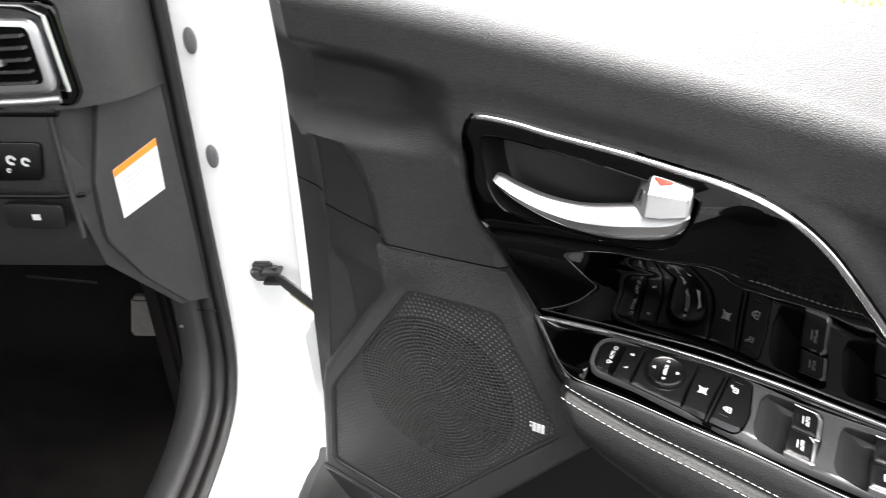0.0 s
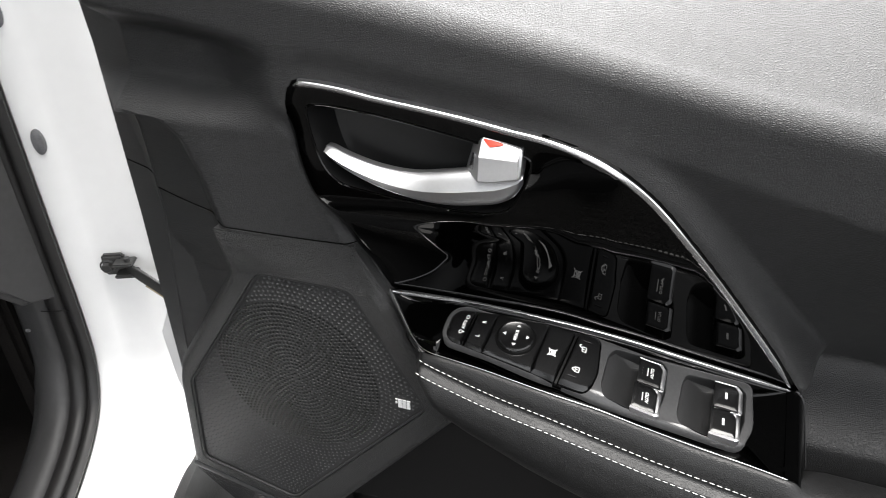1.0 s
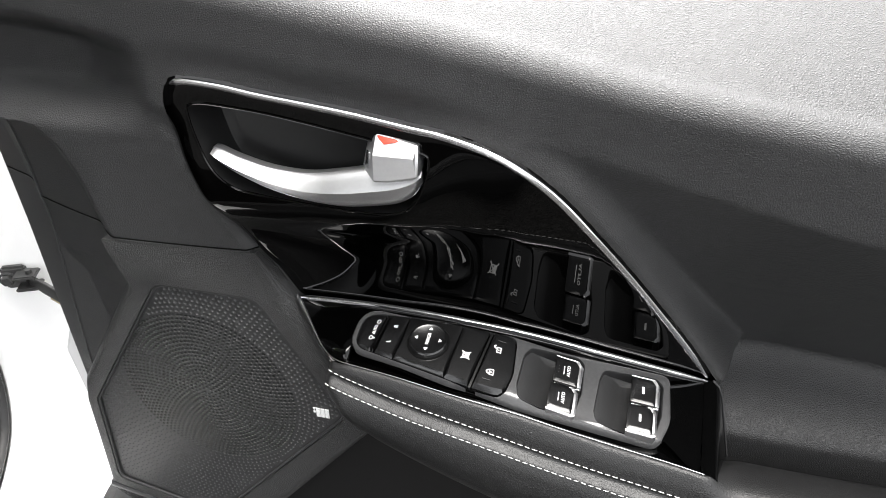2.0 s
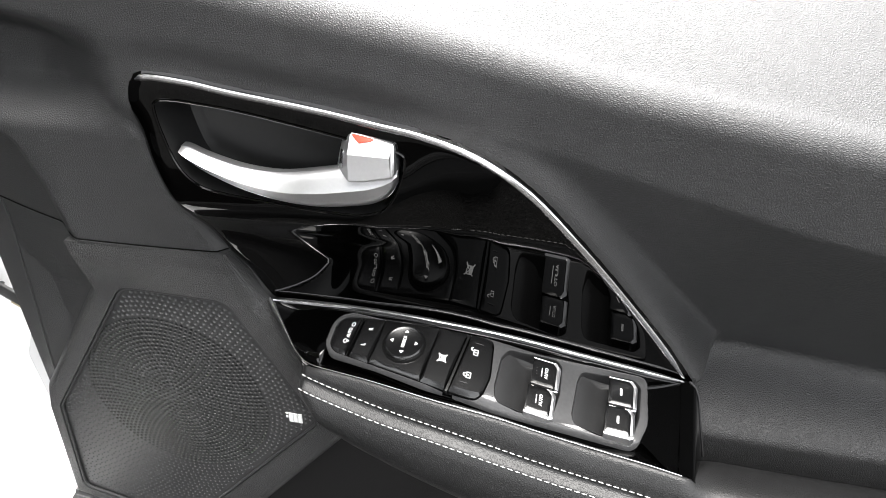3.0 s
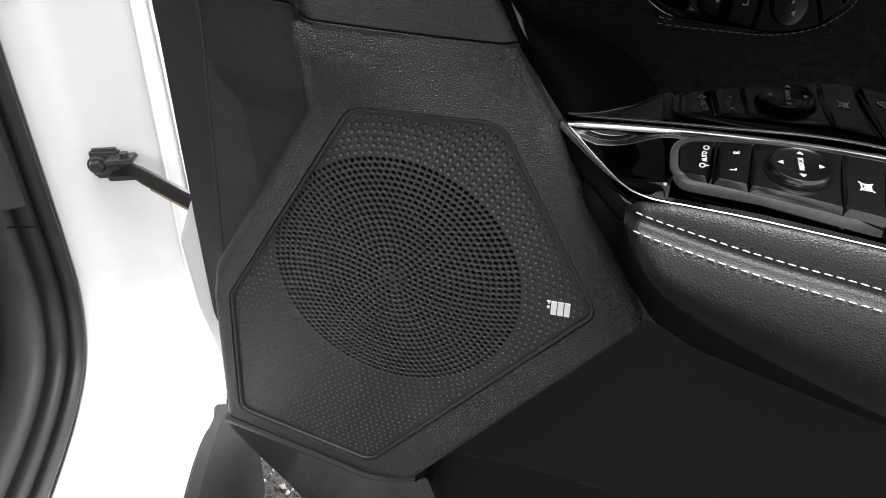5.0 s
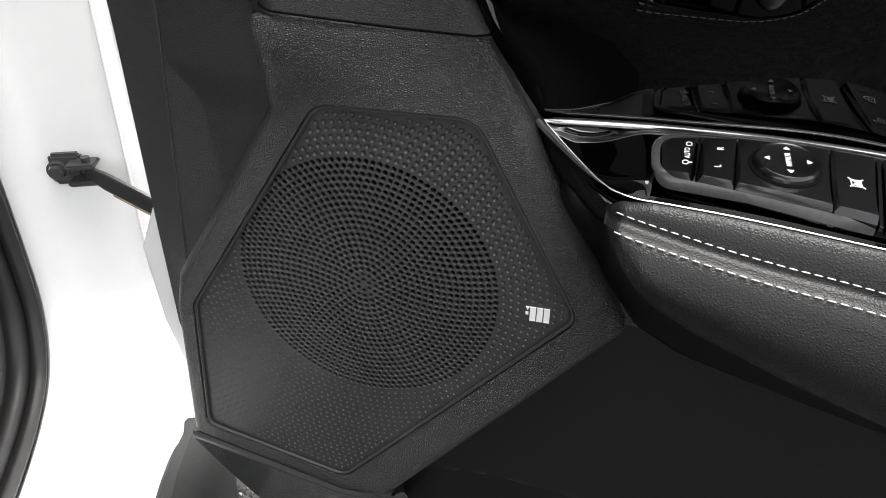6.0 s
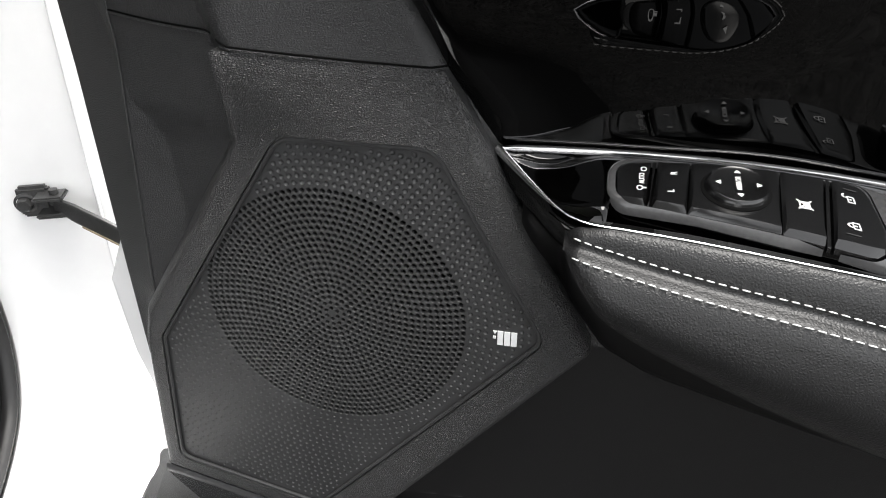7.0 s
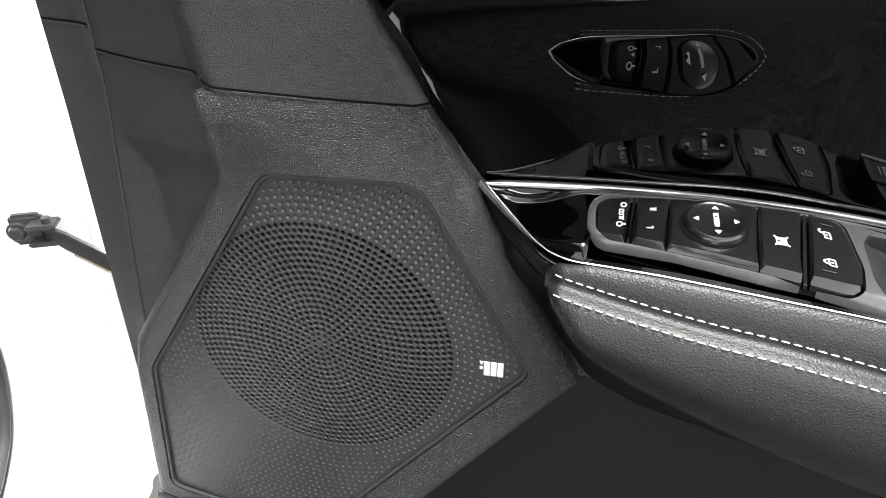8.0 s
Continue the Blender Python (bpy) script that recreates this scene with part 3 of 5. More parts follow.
def bead(points, wide, high, n=10, power=0.8):
    return sweep(points, lambda k: [(a * min(1, 0.35 + 14 * min(k, 1 - k)), b * min(1, 0.35 + 14 * min(k, 1 - k))) for a, b in oval(wide, high, n, power)], up=(0, 1, 0))


part("chrome_line", bead([(x, float(gloss_y(x, z)) - 0.0008, z) for x, z in trim_line], 0.0022, 0.0016), CHROME, gloss, "bright chrome line")

# chrome loop round the shelf: back edge and front edge
BACK = [(-0.116, 0.4605, 0.7195), (-0.080, 0.4618, 0.7205), (-0.040, 0.4620, 0.7210), (0.010, 0.4605, 0.7205), (0.070, 0.4605, 0.7158), (0.130, 0.4615, 0.7062), (0.200, 0.4630, 0.6945)]
FRONT_EDGE = [(-0.116, 0.4600, 0.7190), (-0.096, 0.4385, 0.7105), (-0.080, 0.4215, 0.7055), (-0.066, 0.4125, 0.7035), (-0.045, 0.4090, 0.7033), (-0.016, 0.4055, 0.7026),
              (0.030, 0.3992, 0.7003), (0.070, 0.3972, 0.6962), (0.100, 0.3963, 0.6905), (0.134, 0.3960, 0.6840), (0.172, 0.3912, 0.6822), (0.195, 0.3868, 0.6818)]
back_line = spline(BACK, 8)
edge_line = spline(FRONT_EDGE, 8)
part("chrome_line", bead([(p[0], p[1] - 0.001, p[2]) for p in back_line], 0.0019, 0.0020), CHROME, gloss, "bright chrome line")
part("chrome_line", sweep(edge_line, lambda k: oval(0.00042 + 0.0022 * max(0.0, 1 - k / 0.20), 0.00042 + 0.0014 * max(0.0, 1 - k / 0.20), 10), up=(0, 1, 0)), CHROME, gloss, "bright chrome line")

# the shelf between them
bx = np.array(back_line)
ex = np.array(edge_line)


key_curve = np.array(spline([(-0.125, 0.7118), (-0.100, 0.7132), (-0.075, 0.7150), (-0.055, 0.7165), (-0.028, 0.7180), (0.0, 0.7183), (0.027, 0.7170), (0.049, 0.7140), (0.075, 0.7080),
                             (0.100, 0.7018), (0.125, 0.6980), (0.150, 0.6953), (0.185, 0.6915), (0.22, 0.688)], 8))


def key_z(x, y):
    """The plane of the switches."""
    return line(x, key_curve[:, 0], key_curve[:, 1]) + 0.22 * (y - 0.43)


CARRIER = [(-0.0582, 0.4532), (0.1735, 0.4562), (0.1740, 0.4190), (0.1665, 0.4000), (0.0700, 0.3998), (0.0210, 0.4018), (-0.0160, 0.4096), (-0.0578, 0.4182)]
carrier_out = rounded(CARRIER, [0.016, 0.007, 0.03, 0.010, 0.05, 0.05, 0.05, 0.015], 9)


front_of = np.array(sorted((p[0], p[1]) for p in carrier_out if p[1] < 0.436 and p[0] < 0.1738))


def shelf(x, y):
    """The shelf drops to its front edge and meets the bright line at the back."""
    yf, zf = line(x, ex[:, 0], ex[:, 1]), line(x, ex[:, 0], ex[:, 2])
    yb, zb = line(x, bx[:, 0], bx[:, 1]), line(x, bx[:, 0], bx[:, 2])
    s = min(1.0, max(0.0, (y - yf) / (yb - yf)))
    nose = float(smooth01((-0.0585 - x) / 0.032))
    flat = (key_z(x, y) - 0.0014 + (zf - 0.001 - key_z(x, yf) + 0.0014) * (1 - s) ** 30 + (zb - 0.001 - key_z(x, yb) + 0.0014) * s ** 4)
    # the front end is a shallow tray whose back edge turns up to the bright line
    rise = min(0.0050, 0.5 * (zb - zf))
    up = min(0.97, max(0.0, 1 - (yb - y) / 0.0065))
    dish_z = zf + (zb - rise - zf) * s + rise * (1 - math.sqrt(1 - up ** 2)) / 0.757
    return Vector((x, y, flat * (1 - nose) + dish_z * nose))


shelf_out = [(p[0], p[1]) for p in edge_line] + [(p[0], p[1]) for p in back_line[::-1][:-1]]
# the hole below the switch plate reaches forward to the bright line
hole_pts = [tuple(p) for p in inset(carrier_out, 0.0010)]
back_part = [p for p in hole_pts if p[1] > (0.4230 if p[0] < 0 else 0.4060)]
turn_at = max(range(len(back_part)), key=lambda k: back_part[k][0] - 0.5 * back_part[k][1])
front_part = [(x, float(line(x, ex[:, 0], ex[:, 1])) + 0.0008) for x in np.linspace(0.187, -0.0570, 66)]
shelf_hole = back_part[:turn_at + 1] + front_part + back_part[turn_at + 1:]
part("shelf", sheet(shelf_out, shelf, 0.0022, [shelf_hole], 0.006, back=(0, 0, -1)), GLOSS, gloss, "glossy black switch shelf", angle=50)
strip_rows = [[(x, y, float(line(x, ex[:, 0], ex[:, 2])) - 0.0016) for y in (float(line(x, ex[:, 0], ex[:, 1])) - 0.0002, float(line(x, front_of[:, 0], front_of[:, 1])) + 0.004)] for x in np.linspace(-0.0590, 0.1890, 76)]
part("front_strip", grid(strip_rows), GLOSS, gloss)
# rear end of the shelf
end_row = [Vector(edge_line[-1]).lerp(Vector(back_line[-1]), k / 10) for k in range(11)]
part("shelf_end", grid([[p + Vector(d) for p in end_row] for d in ((-0.002, 0, 0.0003), (0.004, 0, 0.0), (0.0085, 0, -0.0035), (0.0120, 0, -0.012), (0.0270, 0, -0.072))]), GLOSS, gloss, "glossy black rear end", angle=70)
part("end_bead", sweep([Vector(back_line[-1]) + Vector(d) for d in ((0.004, -0.001, 0.001), (0.0085, -0.001, -0.0033), (0.0125, -0.001, -0.012), (0.0275, -0.001, -0.072))], lambda k: oval(0.0009, 0.0009, 6), up=(0, 1, 0)), SATIN, gloss)
skirt = [[Vector(p) + Vector((0, d[0], d[1])) for p in edge_line] for d in ((0.0, 0.0005), (-0.0005, -0.004), (0.004, -0.016), (0.02, -0.03))]
part("shelf_skirt", grid(skirt), GLOSS, gloss)

# ---- inner door handle ----
handle = thing("door_handle", (-0.075, 0.44, 0.815), "satin silver inner door handle in a black cup", "door handle")
depth_rows = []
cup_in = np.array(cup_outline)
for d, back_by in ((0.0, 0.0), (0.0008, 0.004), (0.003, 0.020), (0.006, 0.029), (0.012, 0.032)):
    ring = inset(cup_in, d)
    depth_rows.append([(x, float(gloss_y(x, z)) + back_by, z) for x, z in ring])
bm = grid(depth_rows, closed=True)
bm.verts.ensure_lookup_table()
bm.faces.new(bm.verts[-len(cup_in):])
part("cup", bm, CUP_BLACK, handle, "black hollow behind the handle", angle=40)
part("cup_rim", sweep([(x, float(gloss_y(x, z)) - 0.0002, z) for x, z in cup_in], lambda k: oval(0.0009, 0.0009, 6), up=(0, 1, 0), closed=True), GLOSS, handle)

# lever: (x, mid height, half height, y of its face, thickness)
LEVER = [(-0.1475, 0.8535, 0.0030, 0.4300, 0.006), (-0.1420, 0.8515, 0.0050, 0.4280, 0.008), (-0.128, 0.8450, 0.0066, 0.4270, 0.009), (-0.105, 0.8385, 0.0082, 0.4255, 0.010),
         (-0.080, 0.8350, 0.0102, 0.4250, 0.012), (-0.056, 0.8362, 0.0130, 0.4250, 0.013), (-0.036, 0.8392, 0.0140, 0.4260, 0.013), (-0.018, 0.8425, 0.0138, 0.4275, 0.013),
         (-0.007, 0.8465, 0.0110, 0.4300, 0.011), (-0.002, 0.8500, 0.0060, 0.4330, 0.006)]
rows = []
for x, zc, h, yf, th in spline(LEVER, 5):
    r = []
    for a in range(16):
        t = 2 * math.pi * a / 16
        c, s = math.cos(t), math.sin(t)
        cc, ss = math.copysign(abs(c) ** 0.55, c), math.copysign(abs(s) ** 0.62, s)
        # a ridge runs along the front; the side above it slopes away from the cabin, the side below it tucks under
        r.append((x, yf + th * 0.5 - th * 0.5 * cc + (0.009 * max(0.0, ss - 0.1) + 0.004 * max(0.0, -ss - 0.1)) * (cc > 0), zc + h * 0.95 * ss))
    rows.append(r)
bm = grid(rows, closed=True)
bm.verts.ensure_lookup_table()
bm.faces.new(bm.verts[:16])
bm.faces.new(bm.verts[-16:])
part("lever", bm, SILVER, handle, "satin silver pull", angle=45)

# lock tab on the lever's rear end
TAB = [(-0.0430, 0.8505), (-0.0365, 0.8760), (-0.0290, 0.8778), (-0.0020, 0.8725), (-0.0015, 0.8530), (-0.0200, 0.8485), (-0.0330, 0.8475)]
tab_out = rounded(TAB, [0.002, 0.003, 0.003, 0.003, 0.003, 0.004, 0.003], 3)


def tab_face(u, v, w=0.0):
    """A broad face; its front side and its top are bent back."""
    e = max(0.0, 1 - float(gap(np.float64(u), np.float64(v), tab_out)) / 0.0016)
    return (u, 0.4235 - w + 0.06 * (v - 0.8475) + 1.2 * max(0.0, -0.0300 - u) + 0.75 * max(0.0, v - 0.8660) + 0.0014 * e * e, v)


tab_folds = [[(-0.0300, z) for z in np.linspace(0.84, 0.88, 20)], [(x, 0.8660) for x in np.linspace(-0.045, 0.0, 24)]] + [[tuple(p) for p in np.concatenate([q, q[:1]])] for q in (inset(tab_out, 0.0006), inset(tab_out, 0.0016))]
tab = part("lock_tab", sheet(tab_out, tab_face, 0.003, (), 0.0160, folds=tab_folds), SILVER, handle, "silver lock tab", angle=25)
part("grip", solid(rounded([(-0.0390, 0.8545), (-0.0360, 0.8665), (-0.0335, 0.8665), (-0.0352, 0.8540)], 0.0008, 2), lambda u, v, w: tab_face(u, v, w), 0.0012, 0.0004), CHROME, tab, "raised grip bar")
part("red_mark", solid(rounded([(-0.0300, 0.8766), (-0.0238, 0.8722), (-0.0130, 0.8742)], 0.0006, 2), lambda u, v, w: tab_face(u, v, w), 0.0008, 0.0002), RED, tab, "red unlocked mark")
part("tab_gap", sweep([(-0.0290, 0.4283, 0.8483), (-0.0180, 0.4290, 0.8492), (-0.0020, 0.4300, 0.8535)], lambda k: oval(0.0005, 0.0005, 6), up=(0, 1, 0)), SMOOTH, tab)

# ---- switches on the shelf ----
# their top plane falls to the rear and towards the cabin
PX = Vector((1, 0, -0.12)).normalized()
PY = Vector((0, 1, 0.22)).normalized()
PN = PX.cross(PY).normalized()


def on_shelf(x, y, w=0.0):
    return Vector((x, y, key_z(x, y))) + PN * w


def lay(bm, x, y, w, turn=90.0):
    """Lays a flat mesh on the switch plane, turned about its normal."""
    c, s = math.cos(radians(turn)), math.sin(radians(turn))
    for v in bm.verts:
        u, t = v.co.x, v.co.y
        v.co = on_shelf(x + c * u - s * t, y + s * u + c * t, w)
    return bm


def legend(word, size, x, y, w, parent, turn=90.0, stretch=1.0):
    bm = text_mesh(word, size)
    for v in bm.verts:
        v.co.x *= stretch
    return part("legend", lay(bm, x, y, w, turn), INK, parent, "white lettering", smooth=False)


def mark(shapes, x, y, w, parent, turn=90.0, name="symbol", mat=None):
    bm = bmesh.new()
    for s in shapes:
        bm.faces.new([bm.verts.new((px, py, 0)) for px, py in s])
    return part(name, lay(bm, x, y, w, turn), mat or INK, parent, "white symbol", smooth=False)


def bar(x0, y0, x1, y1):
    return [(x0, y0), (x1, y0), (x1, y1), (x0, y1)]


def ring_quads(r0, r1, a0, a1, n=14, cx=0.0, cy=0.0, sy=1.0):
    out = []
    for k in range(n):
        a, b = (radians(a0 + (a1 - a0) * j / n) for j in (k, k + 1))
        out.append([(cx + r0 * math.cos(a), cy + sy * r0 * math.sin(a)), (cx + r1 * math.cos(a), cy + sy * r1 * math.sin(a)),
                    (cx + r1 * math.cos(b), cy + sy * r1 * math.sin(b)), (cx + r0 * math.cos(b), cy + sy * r0 * math.sin(b))])
    return out


bank = thing("mirror_switch_bank", (0.005, 0.425, 0.712), "black switch bank for mirrors, locks and window lock", "switch panel")
ROLL_X, ROLL_Y = (-0.058, -0.04, -0.022, 0.018, 0.036, 0.052, 0.070), (0.4225, 0.4190, 0.4150, 0.4070, 0.4052, 0.4052, 0.4075)


# their front edges roll down towards the cushion
def roll(x, y):
    return 0.75 * max(0.0, line(x, ROLL_X, ROLL_Y) - y)


def cap_sheet(out, height, edge, depth, step=0.0022):
    """A key's skin over the shelf with rounded edges and side walls."""
    def top(u, v):
        e = max(0.0, 1 - float(gap(np.float64(u), np.float64(v), out)) / edge)
        return on_shelf(u, v, height - roll(u, v) - edge * 0.8 * e * e)
    return sheet(out, top, step, (), depth, back=(0, 0, -1), folds=[[(x, line(x, ROLL_X, ROLL_Y)) for x in np.arange(-0.058, 0.068, 0.0015)]])




def key(name, poly, height, radius, parent, label=""):
    return part(name, cap_sheet(rounded(poly, radius, 3), height, 0.0009, 0.004), KEY, parent, label, angle=24)


K0 = 0.0010
BANK = [(-0.0545, 0.4500), (0.0628, 0.4518), (0.0648, 0.4200), (0.0608, 0.4008), (0.0365, 0.4010), (0.0180, 0.4035), (-0.0218, 0.4115), (-0.0540, 0.4190)]
bank_out = rounded(BANK, [0.013, 0.007, 0.03, 0.009, 0.02, 0.03, 0.05, 0.012], 8)
part("bank_floor", sheet(inset(bank_out, -0.0006), lambda u, v: on_shelf(u, v, -0.0062), 0.006), SHADOW_GAP, bank)
fold = key("mirror_fold_key", [(-0.0535, 0.4490), (-0.0372, 0.4493), (-0.0402, 0.4158), (-0.0528, 0.4190)], K0 - 0.0004, [0.012, 0.001, 0.001, 0.010], bank, "folding mirror key")
key("divider", [(-0.0363, 0.4493), (-0.0348, 0.4494), (-0.0380, 0.4152), (-0.0394, 0.4155)], K0 - 0.0002, 0.0003, bank)
key_rl = key("mirror_side_key", [(-0.0340, 0.4494), (-0.0190, 0.4497), (-0.0220, 0.4122), (-0.0372, 0.4150)], K0, 0.0006, bank)
plate = key("mirror_key_plate", [(-0.0184, 0.4497), (0.0218, 0.4500), (0.0174, 0.4046), (-0.0214, 0.4120)], K0, 0.0006, bank)
winlock = key("window_lock_key", [(0.0224, 0.4500), (0.0424, 0.4505), (0.0350, 0.4022), (0.0180, 0.4045)], K0, 0.0006, bank)
key("divider", [(0.0434, 0.4505), (0.0450, 0.4506), (0.0376, 0.4020), (0.0360, 0.4021)], K0 - 0.0002, 0.0003, bank)
locks = key("door_lock_key", [(0.0460, 0.4506), (0.0617, 0.4508), (0.0637, 0.4205), (0.0597, 0.4018), (0.0386, 0.4021)], K0 + 0.0003, [0.0006, 0.0065, 0.03, 0.0085, 0.0006], bank)
legend("AUTO", 0.0034, -0.0420, 0.4345, K0 + 0.0002, fold, stretch=0.9)
mark(ring_quads(0.0013, 0.0019, 0, 360, sy=0.8), -0.0412, 0.4420, K0 + 0.0002, fold)
mark(ring_quads(0.0013, 0.0019, 0, 360, sy=0.8) + [bar(-0.0004, -0.003, 0.0004, -0.0014)], -0.0430, 0.4270, K0 + 0.0002, fold)
legend("R", 0.0042, -0.0270, 0.4395, K0 + 0.0002, key_rl)
legend("L", 0.0042, -0.0288, 0.4255, K0 + 0.0002, key_rl)

# round mirror knob with a ring round it
ring_rows = []
for r, w in ((0.0152, K0 + 0.0001), (0.0147, K0 + 0.0008), (0.0145, K0 + 0.0019), (0.0139, K0 + 0.0034), (0.0130, K0 + 0.0040), (0.0119, K0 + 0.0034), (0.0, K0 + 0.0030)):
    ring_rows.append([on_shelf(0.0002 + r * math.cos(a), 0.4300 + r * math.sin(a), w) for a in [2 * math.pi * k / 48 for k in range(48)]])
knob = part("mirror_knob", grid(ring_rows, closed=True), KEY, bank, "round black mirror knob", angle=50)
# flat near-black ring paints the shade in the gap round the knob
gap_ring = [[on_shelf(0.0002 + r * math.cos(a), 0.4300 + r * math.sin(a), K0 + w) for a in [2 * math.pi * k / 48 for k in range(48)]] for r, w in ((0.0146, 0.0012), (0.0157, 0.0003))]
part("knob_gap_shade", grid(gap_ring, closed=True), SHADOW_GAP, bank)
legend("MIRROR", 0.0034, 0.0002, 0.4300, K0 + 0.0040, knob, stretch=0.82)
tri = [[(0.0015, 0.0), (-0.0010, 0.0016), (-0.0010, -0.0016)]]
mark(tri, 0.0002, 0.4388, K0 + 0.0040, knob, 90, "arrow")
mark(tri, 0.0002, 0.4212, K0 + 0.0040, knob, 270, "arrow")
mark(tri, 0.0090, 0.4298, K0 + 0.0040, knob, 0, "arrow")
mark(tri, -0.0088, 0.4298, K0 + 0.0040, knob, 180, "arrow")

frame_icon = [bar(-0.0026, -0.0024, -0.0020, 0.0024), bar(0.0020, -0.0024, 0.0026, 0.0024), bar(-0.0026, -0.0024, 0.0026, -0.0018), bar(-0.0026, 0.0018, 0.0026, 0.0024), bar(-0.0026, -0.0018, 0.0026, 0.0002)]
cross = [[(-0.0036, -0.0030), (-0.0030, -0.0034), (0.0036, 0.0030), (0.0030, 0.0034)], [(-0.0036, 0.0030), (-0.0030, 0.0034), (0.0036, -0.0030), (0.0030, -0.0034)]]
mark(frame_icon, 0.0293, 0.4250, K0 + 0.0002, winlock)
mark(cross, 0.0293, 0.4250, K0 + 0.0004, winlock)
padlock = [bar(-0.0024, -0.0022, 0.0024, -0.0016), bar(-0.0024, 0.0006, 0.0024, 0.0012), bar(-0.0024, -0.0022, -0.0018, 0.0012), bar(0.0018, -0.0022, 0.0024, 0.0012), bar(-0.0004, -0.0009, 0.0004, 0.0002)]
mark(padlock + ring_quads(0.0011, 0.0017, 0, 180, 8, 0.0, 0.0012, 1.3), 0.0490, 0.4165, K0 + 0.0007, locks)
mark(padlock + ring_quads(0.0011, 0.0017, 20, 180, 8, 0.0024, 0.0012, 1.3), 0.0508, 0.4360, K0 + 0.0007, locks)
mark([bar(-0.0003, -0.003, 0.0003, 0.003)], 0.0525, 0.4440, K0 + 0.0007, locks, 90, "symbol", SATIN)
mark([bar(-0.0003, -0.003, 0.0003, 0.003)], 0.0470, 0.4100, K0 + 0.0007, locks, 90, "symbol", SATIN)

# plate with the two window switches
windows = thing("window_switch_panel", (0.12, 0.425, 0.695), "satin grey plate with two pairs of window switches", "switch panel")
WELLS = [[(0.0738, 0.4492), (0.1078, 0.4532), (0.1130, 0.4480), (0.1132, 0.4250), (0.1095, 0.4065), (0.0870, 0.4025), (0.0702, 0.4040), (0.0676, 0.4150), (0.0690, 0.4400)],
         [(0.1268, 0.4492), (0.1640, 0.4515), (0.1690, 0.4455), (0.1680, 0.4216), (0.1630, 0.4030), (0.1410, 0.4020), (0.1240, 0.4050), (0.1218, 0.4130), (0.1240, 0.4400)]]
wells = [rounded(w, [0.007, 0.006, 0.006, 0.012, 0.008, 0.01, 0.006, 0.006, 0.012], 5) for w in WELLS]


roll_of = np.array([(-0.0590, 0.4180), (-0.040, 0.4130), (-0.0160, 0.4075), (0.0210, 0.4003), (0.0700, 0.3997), (0.1740, 0.3990)])


def carrier_top(u, v):
    e = max(0.0, 1 - float(gap(np.float64(u), np.float64(v), carrier_out)) / 0.0022)
    drop = 0.9 * max(0.0, line(u, roll_of[:, 0], roll_of[:, 1]) + 0.0042 - v)
    return on_shelf(u, v, 0.0006 - drop - 0.0010 * e * e)


part("plate", sheet(carrier_out, carrier_top, 0.0035, wells + [bank_out], 0.0035, back=(0, 0, -1), folds=[[tuple(p) for p in np.concatenate([q, q[:1]])] for q in (inset(carrier_out, 0.0022), inset(carrier_out, 0.0010))]), SATIN, windows, "satin grey plate", angle=60)
skirt_rows = [[carrier_top(*p) - Vector((0, 0, d)) for p in inset(carrier_out, 0.0006)] for d in (0.0015, 0.0150)]
part("plate_skirt", grid(skirt_rows, closed=True), GLOSS, windows, "glossy black edge")


def window_cap(out, height, edge, depth, tilt=0.0, x0=0.0):
    """A switch key's skin with rounded edges, falling by tilt behind x0."""
    def top(u, v):
        e = max(0.0, 1 - float(gap(np.float64(u), np.float64(v), out)) / edge)
        return on_shelf(u, v, height - edge * 0.8 * e * e - tilt * max(0.0, u - x0))
    return sheet(out, top, 0.0016, (), depth, back=(0, 0, -1))


